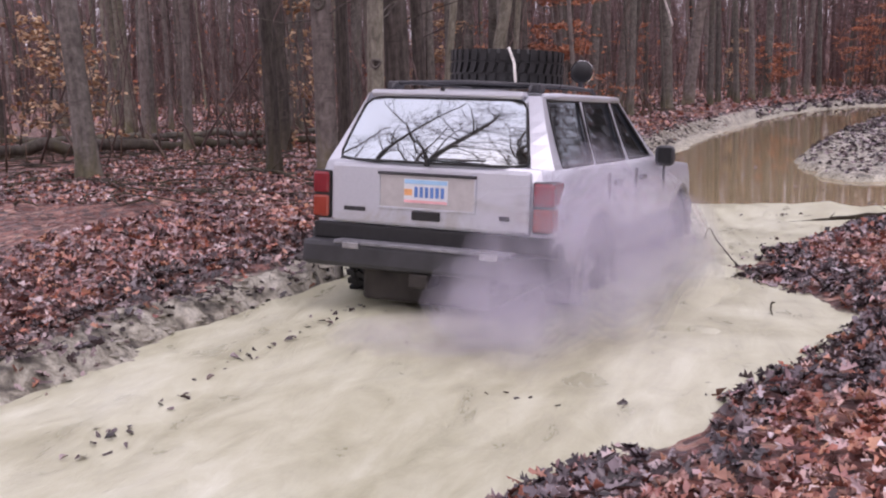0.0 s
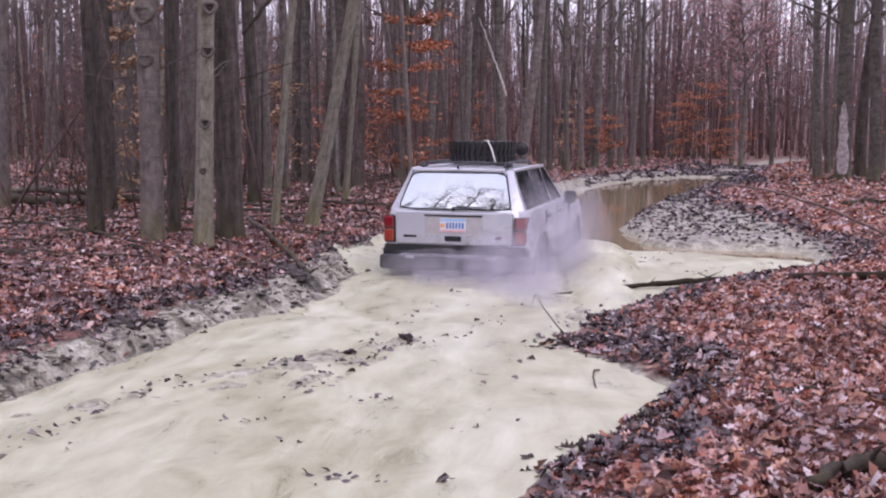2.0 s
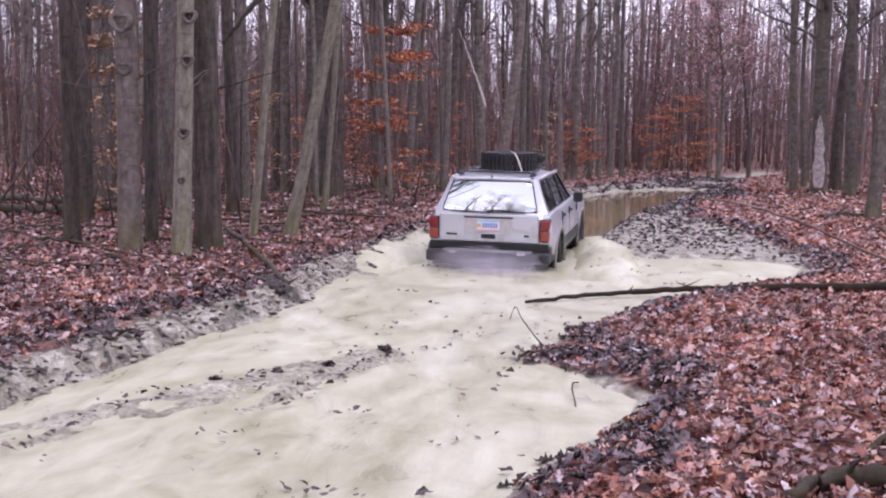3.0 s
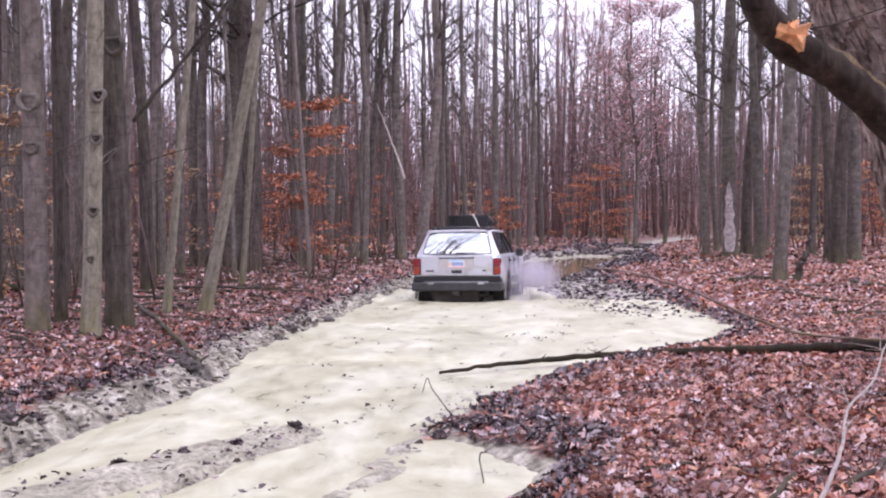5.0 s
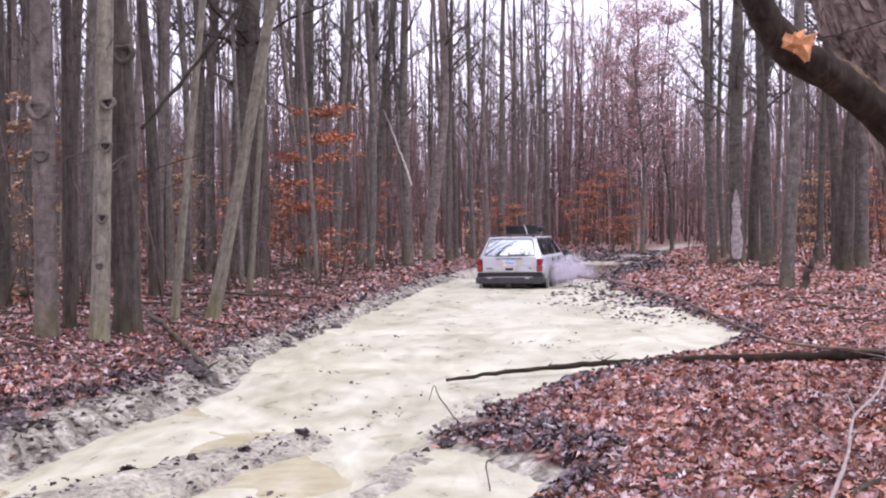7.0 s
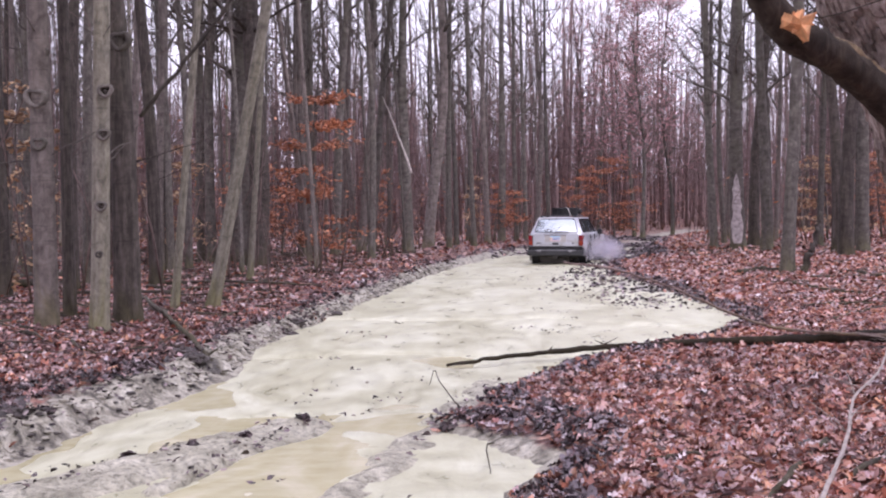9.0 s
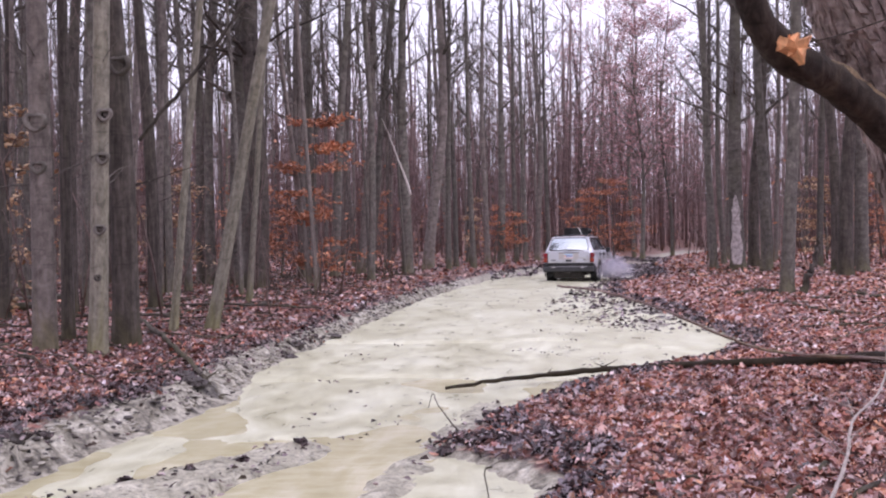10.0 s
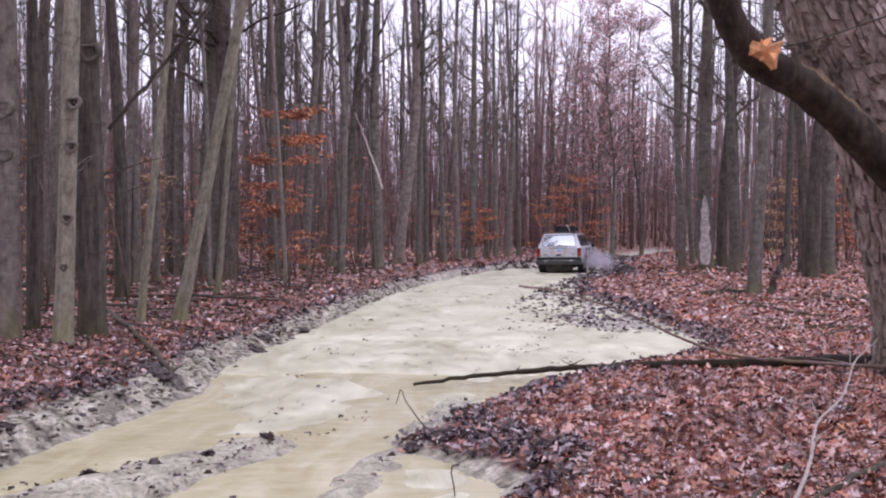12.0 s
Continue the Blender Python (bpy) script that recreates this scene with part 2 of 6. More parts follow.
BAREWOOD = flat_mat("bare_grey_dead_wood", (0.36, 0.31, 0.28), 0.75, var=0.3, scale=10.0, bump=0.4)


# ---- mesh helpers ----
def mesh_of(name, verts, faces, material, smooth=True):
    me = bpy.data.meshes.new(name)
    me.from_pydata([tuple(v) for v in verts], [], faces)
    me.materials.append(material)
    if smooth:
        me.polygons.foreach_set("use_smooth", [True] * len(me.polygons))
    me.update()
    return me


def from_bm(name, bm, material, smooth=False):
    me = bpy.data.meshes.new(name)
    bmesh.ops.recalc_face_normals(bm, faces=bm.faces[:])
    bm.to_mesh(me)
    bm.free()
    me.materials.append(material)
    if smooth:
        me.polygons.foreach_set("use_smooth", [True] * len(me.polygons))
    return me


def part(name, data, parent, label="", at=None):
    ob = new(name, data)
    ob.parent = parent
    if at is not None:
        ob.matrix_basis = at
    return tagged(ob, label)


def thing(name, label, category, group="", kind=""):
    return tagged(new(name), label, category, group, kind)


def quads(rows, cols, base=0, closed=True):
    """Faces of a tube of rows rings with cols points each."""
    out = []
    for i in range(rows - 1):
        for j in range(cols if closed else cols - 1):
            a, b = base + i * cols + j, base + i * cols + (j + 1) % cols
            out.append((a, b, b + cols, a + cols))
    return out


def tube(points, radii, sides, verts, faces, rng=None, rough=0.0):
    """Add a tapered tube along points to verts and faces."""
    base, n = len(verts), len(points)
    for i, p in enumerate(points):
        d = (points[min(i + 1, n - 1)] - points[max(i - 1, 0)]).normalized()
        u = d.orthogonal().normalized() if i == 0 else (u - d * u.dot(d)).normalized()
        w = d.cross(u)
        for j in range(sides):
            a = 2 * math.pi * j / sides
            r = radii[i] * (1 + (rng.uniform(-rough, rough) if rng else 0))
            verts.append(p + (u * math.cos(a) + w * math.sin(a)) * r)
    faces.extend(quads(n, sides, base))
    faces.append(tuple(base + (n - 1) * sides + j for j in range(sides)))
    faces.append(tuple(base + sides - 1 - j for j in range(sides)))


def limb(start, way, length, r0, rng, sides, verts, faces, droop=0.0, kink=0.18, n=6, rough=0.0):
    pts, rad, p, d = [], [], Vector(start), Vector(way).normalized()
    for i in range(n + 1):
        pts.append(p.copy())
        rad.append(max(0.002, r0 * (1 - 0.85 * i / n)))
        d = (d + Vector((rng.gauss(0, kink), rng.gauss(0, kink), rng.gauss(0, kink) - droop))).normalized()
        p = p + d * (length / n)
    tube(pts, rad, sides, verts, faces, rng, rough)
    return pts


def curve_points(pts, n):
    """n points on a smooth line through pts."""
    pts = [Vector(p) for p in pts]
    e = [pts[0] * 2 - pts[1]] + pts + [pts[-1] * 2 - pts[-2]]
    out = []
    for i in range(n):
        t = i / (n - 1) * (len(pts) - 1)
        k = min(int(t), len(pts) - 2)
        f = t - k
        a, b, c, d = e[k:k + 4]
        out.append(0.5 * ((2 * b) + (c - a) * f + (2 * a - 5 * b + 4 * c - d) * f * f + (3 * b - a - 3 * c + d) * f ** 3))
    return out


# ---- the ground: one sheet with the flooded track cut into it ----
LEFT = [(-2.6, -40), (-3.2, -6), (-3.4, 2), (-3.3, 5.4), (-3.02, 6.8), (-2.85, 8.0), (-2.65, 8.9), (-2.45, 10.4), (-2.48, 12.1), (-2.3, 14.6), (-2.0, 16.2), (-1.65, 20.4), (-1.2, 25.9), (-0.3, 31.5), (0.9, 38.0), (2.9, 44.5), (5.2, 48.0)]
RIGHT = [(7.4, 47.5), (7.2, 42.0), (6.5, 37.5), (3.9, 31.5), (3.35, 26.0), (3.7, 21.0), (3.65, 17.9), (3.7, 14.8), (3.1, 13.2), (2.3, 12.25), (1.33, 11.2), (0.65, 10.1), (0.18, 9.0), (-0.28, 7.7), (0.2, 7.1), (0.5, 6.45), (0.12, 5.5), (-0.2, 5.0), (-0.38, 4.4), (-0.58, 4.0), (-1.05, 3.5), (-1.3, 1.0), (-1.2, -6), (-0.4, -40)]
SHORE = np.array(LEFT + RIGHT)
ROAD = np.array([(5.5, 44.0), (8.2, 55.0), (12.0, 68.0), (18.5, 82.0), (28.0, 92.0), (48.0, 100.0)])


def off_line(x, y, line, closed):
    best = np.full(x.shape, 1e9)
    n = len(line)
    for i in range(n if closed else n - 1):
        a, b = line[i], line[(i + 1) % n]
        d = b - a
        t = np.clip(((x - a[0]) * d[0] + (y - a[1]) * d[1]) / (d @ d), 0, 1)
        best = np.minimum(best, np.hypot(x - a[0] - t * d[0], y - a[1] - t * d[1]))
    return best


def shore_distance(x, y):
    """Metres from the water's edge, below zero in the water."""
    inside = np.zeros(x.shape, bool)
    n = len(SHORE)
    for i in range(n):
        (x0, y0), (x1, y1) = SHORE[i], SHORE[(i + 1) % n]
        if y0 != y1:
            inside ^= ((y0 > y) != (y1 > y)) & (x < (x1 - x0) * (y - y0) / (y1 - y0) + x0)
    d = off_line(x, y, SHORE, True)
    return np.where(inside, -d, d)


def rumple(x, y):
    """Smooth unevenness between -1 and 1."""
    return (np.sin(x * 1.7 + 1.3 * np.sin(y * 0.9)) * np.cos(y * 1.3 + 0.7 * np.sin(x * 1.1))
            + 0.5 * np.sin(x * 4.1 + y * 2.3 + 1.0) * np.cos(y * 3.7 - x * 1.9) + 0.3 * np.sin(x * 9.0 + 2 * np.sin(y * 5)) * np.cos(y * 8.3 + x)) / 1.8


def step(v, a, b):
    t = np.clip((v - a) / (b - a), 0, 1)
    return t * t * (3 - 2 * t)


def spit_edge(y):
    """How far towards the left the muddy spit reaches."""
    return np.interp(y, [15.2, 16.2, 18.0, 20.0, 24.0, 29.6, 38.0, 44.0], [2.0, 1.35, 1.12, 1.1, 1.7, 2.85, 4.9, 6.7]) + 0.25 * rumple(y * 0.9, y * 0.4 + 2)


def height(x, y):
    """The ground's height above the water's level."""
    x, y = np.asarray(x, float), np.asarray(y, float)
    s = shore_distance(x, y) + 0.10 * rumple(x * 2.1, y * 2.1) + 0.05 * rumple(x * 5 + 3, y * 5)
    left = x < np.interp(y, [-40, 4, 12, 26, 32, 45, 60], [-2, -2, -0.8, 1, 2, 5, 9])
    bank = np.where(left, 0.22 * step(s, -0.02, 0.38) + 0.14 * step(s, 0.3, 2.5), 0.13 * step(s, -0.15, 0.40) + 0.14 * step(s, 0.5, 3.5))
    z = np.where(s > 0, bank, -0.28 * step(-s, 0, 0.9))
    z = z + np.where(s > 0, 0.05 * rumple(x * 1.3, y * 1.3) * step(s, 0.1, 1.2) + (0.022 * rumple(x * 7, y * 7) + np.where(left, 0.022 * rumple(x * 13 + 2, y * 11) + 0.014 * rumple(x * 27, y * 23 + 1), 0.0)) * step(s, 0.02, 0.2), 0.0)
    # a low spit of mud and leaves runs out from the right bank, and wheel ridges lie in the near part
    rim = spit_edge(y)
    spit = step(x, rim - 0.3, rim + 0.12) * step(y, 15.2, 16.4) * (1 - step(y, 42.0, 46.0))
    low = 0.016 + 0.05 * np.clip((x - rim) / 2.6, 0, 1) + 0.026 * rumple(x * 2, y * 2) + 0.014 * rumple(x * 6, y * 5)
    z = np.where(s < 0.3, np.maximum(z, z * (1 - spit) + spit * low), z)
    for (x0, y0), (x1, y1), wide, top in (((-2.9, 5.3), (-1.35, 7.7), 0.52, 0.050), ((-1.85, 5.9), (-1.28, 7.85), 0.13, 0.065), ((-0.75, 5.6), (0.2, 9.8), 0.30, 0.022)):
        dx, dy = x1 - x0, y1 - y0
        t = np.clip(((x - x0) * dx + (y - y0) * dy) / (dx * dx + dy * dy), 0, 1)
        d = np.hypot(x - x0 - t * dx, y - y0 - t * dy)
        z = np.maximum(z, np.where(s < 0.2, (top + 0.3) * np.exp(-(d / wide) ** 4) * (1 + 0.12 * rumple(x * 6, y * 6)) - 0.3 + 0.0 * d, z))
    # the muddy track goes on behind the pool
    r = off_line(x, y, ROAD, False)
    far = step(y, 46, 50)
    z = z * (1 - far * (1 - step(r, 1.2, 2.6)) * 0.75)
    # a wooded rise closes the distance
    return z + 0.25 * rumple(x * 0.09, y * 0.09) * step(np.hypot(x, y), 25, 60) + 8 * step(np.hypot(x, y), 95, 230)


def axis(fine, mid, far):
    """Grid lines, close together near the camera."""
    (a, b, d), out = fine, []
    out = list(np.arange(a, b, d))
    for sgn, edge, stop in ((1, out[-1], far[1]), (-1, a, far[0])):
        w, p = d, edge
        while abs(p) < abs(stop) or p * sgn < 0:
            w = min(w * mid, 40)
            p += sgn * w
            out.append(p)
            if sgn * p > sgn * stop:
                break
    return np.array(sorted(out))


def build_ground():
    xs, ys = axis((-5.5, 5.5, 0.07), 1.06, (-420, 420)), axis((3.2, 17.0, 0.08), 1.035, (-120, 520))
    X, Y = np.meshgrid(xs, ys)
    Z = height(X, Y)
    nx, ny = len(xs), len(ys)
    me = bpy.data.meshes.new("ground")
    verts = np.stack([X, Y, Z], -1).reshape(-1, 3)
    i = (np.arange(ny - 1)[:, None] * nx + np.arange(nx - 1)[None]).ravel()
    faces = np.stack([i, i + 1, i + nx + 1, i + nx], 1)
    me.from_pydata(verts.tolist(), [], faces.tolist())
    me.polygons.foreach_set("use_smooth", np.ones(len(faces), bool))
    s = shore_distance(X, Y).ravel()
    r = off_line(X, Y, ROAD, False).ravel()
    left = (X < np.interp(Y, [-40, 4, 12, 26, 32, 45, 60], [-2, -2, -0.8, 1, 2, 5, 9])).ravel()
    mud = np.where(left, 1 - step(s, 0.10, 0.75), 1 - step(s, -0.15, 0.4))
    mud = np.maximum(mud, (1 - step(r, 1.3, 3.4)) * (Y.ravel() > 40) * (0.62 + 0.45 * rumple(X.ravel() * 0.5, Y.ravel() * 0.35)))
    me.attributes.new("mud", "FLOAT", "POINT").data.foreach_set("value", mud.astype(np.float32))
    me.attributes.new("silt", "FLOAT", "POINT").data.foreach_set("value", ((1 - step(s, -0.25, 0.0)) * (1 - step(Z.ravel(), -0.03, 0.0) * (X.ravel() > 0.9) * (Y.ravel() > 14)) * 0.85).astype(np.float32))
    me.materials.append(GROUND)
    tagged(new("ground", me), "forest floor of wet fallen leaves with muddy banks", "ground", kind="structure")


build_ground()


def water_sheet(name, poly, level, relief, cell, material, seed):
    """A patch of water with waves in its surface and a wavy outline."""
    rng = random.Random(seed)
    p = np.array(poly, float)
    x0, y0 = p.min(0) - 0.4
    x1, y1 = p.max(0) + 0.4
    nx, ny = max(2, int((x1 - x0) / cell)), max(2, int((y1 - y0) / cell))
    X, Y = np.meshgrid(np.linspace(x0, x1, nx), np.linspace(y0, y1, ny))
    inside = np.zeros(X.shape, bool)
    for i in range(len(p)):
        (ax, ay), (bx, by) = p[i], p[(i + 1) % len(p)]
        if ay != by:
            inside ^= ((ay > Y) != (by > Y)) & (X < (bx - ax) * (Y - ay) / (by - ay) + ax)
    d = np.where(inside, off_line(X, Y, p, True), -off_line(X, Y, p, True)) + 0.35 * rumple(X * 1.3 + seed, Y * 1.3) + 0.12 * rumple(X * 4 + seed, Y * 4)
    ph = rng.uniform(0, 6)
    wave = rumple(X * 0.9 + ph, Y * 0.7) * 0.6 + 0.35 * np.sin(X * 3.1 + 1.4 * np.sin(Y * 0.5 + ph) + Y * 0.55) * (0.5 + 0.5 * rumple(X * 0.7, Y * 0.5 + ph)) + 0.05 * rumple(X * 5 + ph, Y * 3)
    Z = relief * wave * step(d, 0, 0.5) - 0.17 * (1 - step(d, -0.05, 0.75))
    keep = d > -0.05
    verts = np.stack([X, Y, Z], -1).reshape(-1, 3)
    i = (np.arange(ny - 1)[:, None] * nx + np.arange(nx - 1)[None])
    ok = keep[:-1, :-1] & keep[1:, :-1] & keep[:-1, 1:] & keep[1:, 1:]
    i = i[ok]
    faces = np.stack([i, i + 1, i + nx + 1, i + nx], 1)
    used = np.unique(faces)
    back = np.zeros(len(verts), int)
    back[used] = np.arange(len(used))
    me = mesh_of(name, verts[used].tolist(), back[faces].tolist(), material)
    ob = new(name, me)
    ob.location.z = level
    return ob


pond = water_sheet("water_pond", [(-5, -40), (5, -40), (10, 40), (11, 60), (-2, 60), (-6, 20)], -0.075, 0.004, 0.5, POND, 1)
tagged(pond, "still brown flood water in the forest track", "water", kind="structure")
CHURN = []


def churned(poly, rows, relief, seed, cell=0.09):
    ob = water_sheet("water_churned", poly, 0, relief, cell, MUDWATER, seed)
    tagged(ob, "pale churned mud water left behind by the car", "water", kind="structure")
    CHURN.append((ob, rows))


calm = water_sheet("water_settled", [(-5, -2), (2.4, -2), (2.6, 12.5), (-4.5, 13.5)], 0.002, 0.003, 0.14, SETTLED, 2)
tagged(calm, "settled khaki mud water in the flooded track", "water", kind="structure")
wake = water_sheet("water_back", [(-5, -40), (2.4, -40), (2.4, -2.2), (-5, -2.2)], 0.012, 0.02, 0.3, MUDWATER, 19)
tagged(wake, "pale churned mud water further back along the track", "water", kind="structure")

# seconds and level; the wash falls back near the camera and rises where the car has passed
churned([(-6, -3), (2.5, -3), (2.5, 9.2), (-6, 9.4)], [(0, 0.075), (1.5, 0.065), (3.0, 0.04), (5.0, 0.014), (8.0, 0.004), (12, -0.004)], 0.016, 3)
churned([(-6, 7.6), (2.4, 7.4), (2.2, 13.0), (-5, 13.4)], [(0, 0.03), (0.6, -0.04), (1.4, -0.05), (2.4, 0.05), (4.0, 0.035), (8.0, 0.012), (12, 0.0)], 0.024, 5)
churned([(-5, 11.4), (1.4, 11.0), (2.8, 11.4), (4.6, 13.0), (4.4, 14.8), (0.9, 16.6), (-5, 16.6)], [(0, -0.14), (0.7, -0.1), (1.4, -0.06), (2.6, -0.06), (3.6, 0.0), (4.6, 0.06), (12, 0.02)], 0.026, 7, 0.1)
churned([(-5, 15.0), (0.7, 14.8), (1.9, 13.7), (4.6, 13.1), (5.0, 20.6), (1.6, 20.8), (-5, 20.2)], [(0, -0.16), (1.6, -0.13), (2.6, -0.04), (3.5, -0.02), (4.6, 0.07), (7, 0.08), (12, 0.05)], 0.026, 9, 0.12)
churned([(-5, 18.6), (1.5, 18.6), (4.8, 18.4), (5.0, 26), (-4, 26.3)], [(0, -0.18), (2.9, -0.15), (4.0, -0.04), (5.5, -0.02), (7.0, 0.06), (12, 0.055)], 0.024, 11, 0.15)
churned([(-4, 24.6), (4.8, 24.4), (5.5, 31.0), (-3, 32.3)], [(0, -0.18), (4.6, -0.16), (5.7, 0.05), (6.8, 0.07), (9, 0.05), (12, 0.045)], 0.024, 13, 0.18)
churned([(-3, 31.2), (5.6, 30.4), (8.2, 38.0), (0, 39.5)], [(0, -0.18), (6.6, -0.16), (8.4, 0.05), (12, 0.04)], 0.024, 15, 0.2)
churned([(0, 38.6), (8.3, 37.4), (8.6, 42.5), (2.0, 44.5)], [(0, -0.18), (9.2, -0.16), (10.6, 0.04), (12, 0.04)], 0.03, 17, 0.22)


# ---- fallen leaves ----
def leaf_cloud(name, centres, sizes, material, seed, tilt=0.55, curl=0.5, lobed=False):
    """Folded leaves at the given centres, as one mesh: plain ovals, or lobed like oak leaves."""
    r = np.random.default_rng(seed)
    n = len(centres)
    if lobed:
        shape = np.array([(0, -1, 0), (0.30, -0.72, 0.7), (0.16, -0.42, 0.25), (0.62, -0.15, 1.1), (0.24, 0.12, 0.4), (0.55, 0.52, 0.9), (0, 1, 0.1), (-0.50, 0.48, 0.9), (-0.22, 0.1, 0.4), (-0.60, -0.18, 1.1), (-0.16, -0.45, 0.25), (-0.30, -0.7, 0.7), (0, 0, 0)], float)
    else:
        shape = np.array([(0, -1, 0), (0.55, -0.35, 1), (0.42, 0.45, 1), (0, 1, 0), (-0.42, 0.45, 1), (-0.55, -0.35, 1), (0, 0, 0)], float)
    k = len(shape)
    q = shape[None].repeat(n, 0) * r.uniform(0.72, 1.25, (n, k, 1))
    q[:, :, 0] *= r.uniform(0.6, 1.2, (n, 1))
    q[:, :, 2] *= r.uniform(-curl, curl * 1.6, (n, 1))
    q *= sizes[:, None, None]
    a, b, c = r.uniform(0, 2 * math.pi, n), r.normal(0, tilt, n), r.normal(0, tilt, n)
    y1 = q[:, :, 1] * np.cos(b)[:, None] - q[:, :, 2] * np.sin(b)[:, None]
    z1 = q[:, :, 1] * np.sin(b)[:, None] + q[:, :, 2] * np.cos(b)[:, None]
    x1 = q[:, :, 0] * np.cos(c)[:, None] + z1 * np.sin(c)[:, None]
    z2 = -q[:, :, 0] * np.sin(c)[:, None] + z1 * np.cos(c)[:, None]
    out = np.stack([x1 * np.cos(a)[:, None] - y1 * np.sin(a)[:, None], x1 * np.sin(a)[:, None] + y1 * np.cos(a)[:, None], z2], -1) + centres[:, None]
    tri = np.array([(k - 1, i, (i + 1) % (k - 1)) for i in range(k - 1)])
    faces = (np.arange(n)[:, None, None] * k + tri[None]).reshape(-1)
    me = bpy.data.meshes.new(name)
    me.vertices.add(n * k)
    me.vertices.foreach_set("co", out.reshape(-1))
    me.loops.add(len(faces))
    me.loops.foreach_set("vertex_index", faces)
    me.polygons.add(len(faces) // 3)
    me.polygons.foreach_set("loop_start", np.arange(0, len(faces), 3))
    me.update(calc_edges=True)
    me.materials.append(material)
    return me


def litter():
    r = np.random.default_rng(4)
    bands = (((-8, 8, -6, 2.6), 9000, (0.03, 0.055)), ((-5.5, 5, 2.6, 9.5), 52000, (0.018, 0.056)), ((-10, 9, 9.5, 17), 62000, (0.020, 0.048)), ((-17, 15, 17, 32), 44000, (0.035, 0.075)), ((-30, 30, 32, 70), 26000, (0.06, 0.13)))
    for (x0, x1, y0, y1), n, (s0, s1) in bands:
        x, y = r.uniform(x0, x1, n), r.uniform(y0, y1, n)
        s = shore_distance(x, y)
        left = x < np.interp(y, [-40, 4, 12, 26, 32, 45, 60], [-2, -2, -0.8, 1, 2, 5, 9])
        edge = s + 0.35 * rumple(x * 1.9 + 5, y * 1.9)
        keep = (edge > np.where(left, 0.12 + 0.45 * r.random(n) ** 0.6, 0.12)) & ~((off_line(x, y, ROAD, False) < 1.9) & (y > 42))
        edge = edge - 0.42 * np.exp(-((x - 0.1) ** 2 + (y - 7.2) ** 2) / 0.7)
        wet = keep & (edge < np.where(left, 0.8 + 0.3 * rumple(x * 1.1, y * 1.1), 0.5)) & (r.uniform(0, 1, n) < 0.75)
        # on the left, shade under the trees is put in as duller leaves
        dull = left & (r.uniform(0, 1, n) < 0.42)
        for name, m, mat, lab in (("fallen_leaves", keep & ~wet & ~dull, LITTER, "wet red-brown fallen leaves covering the forest floor"), ("dull_leaves", keep & ~wet & dull, SHADE_LITTER, "dull purple-brown leaves under the trees"), ("muddy_leaves", wet & left, DARK_LITTER, "dark muddy leaves along the trampled bank"), ("muddy_leaves", wet & ~left, SPIT_LITTER, "lilac-grey muddy leaves along the water's edge")):
            if m.sum() < 5:
                continue
            c = np.stack([x[m], y[m], height(x[m], y[m]) + 0.012 + 0.02 * r.uniform(0, 1, m.sum())], 1)
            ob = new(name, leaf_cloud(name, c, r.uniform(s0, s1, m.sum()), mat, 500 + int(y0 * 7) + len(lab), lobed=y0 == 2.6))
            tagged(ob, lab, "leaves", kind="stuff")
    # leaves stuck in the mud of the spit and of the track behind the pool
    n = 30000
    x, y = r.uniform(0.6, 12.0, n), r.uniform(15.0, 66.0, n)
    h, s = height(x, y), shore_distance(x, y)
    road = (off_line(x, y, ROAD, False) < 2.4) & (y > 42) & (rumple(x * 0.6, y * 0.5) > -0.1)
    m = (h > -0.012) & (s < 0.5) & (rumple(x * 1.5, y * 1.5) > -0.45) | road & (s > 0)
    c = np.stack([x[m], y[m], h[m] + 0.012], 1)
    tagged(new("muddy_leaves", leaf_cloud("spit_leaves", c, np.clip(0.0028 * y[m], 0.045, 0.12) * r.uniform(0.7, 1.2, m.sum()), SPIT_LITTER, 77, 0.35)), "dark lilac-grey muddy leaves on a low spit in the pool", "leaves", kind="stuff")


litter()


# ---- trees ----
def trunk_mesh(seed, r0, tall, sides=14, rings=22, bend=0.25, flare=0.2):
    rng = random.Random(seed)
    ph, amp = [rng.uniform(0, 6.28) for _ in range(4)], rng.uniform(0.5, 1) * bend
    verts, faces, axis_pts = [], [], []
    for i in range(rings):
        t = (i / (rings - 1)) ** 1.5
        z = t * tall - 0.25
        c = Vector((amp * (math.sin(z * 0.35 + ph[0]) - math.sin(ph[0])) * min(1, z / 6 + 0.05), amp * (math.sin(z * 0.28 + ph[1]) - math.sin(ph[1])) * min(1, z / 6 + 0.05), z))
        r = r0 * ((1 - 0.78 * t) + flare * math.exp(-max(0, z) / 0.28))
        axis_pts.append((c, r))
        for j in range(sides):
            a = 2 * math.pi * j / sides
            lump = 1 + 0.05 * math.sin(3 * a + ph[2] + z * 0.5) + rng.uniform(-0.03, 0.03) + (0.12 * math.exp(-max(0, z) / 0.25) * math.sin(4 * a + ph[3]))
            verts.append(c + Vector((math.cos(a), math.sin(a), 0)) * r * lump)
    faces = quads(rings, sides)
    faces.append(tuple((rings - 1) * sides + j for j in range(sides)))
    return verts, faces, axis_pts


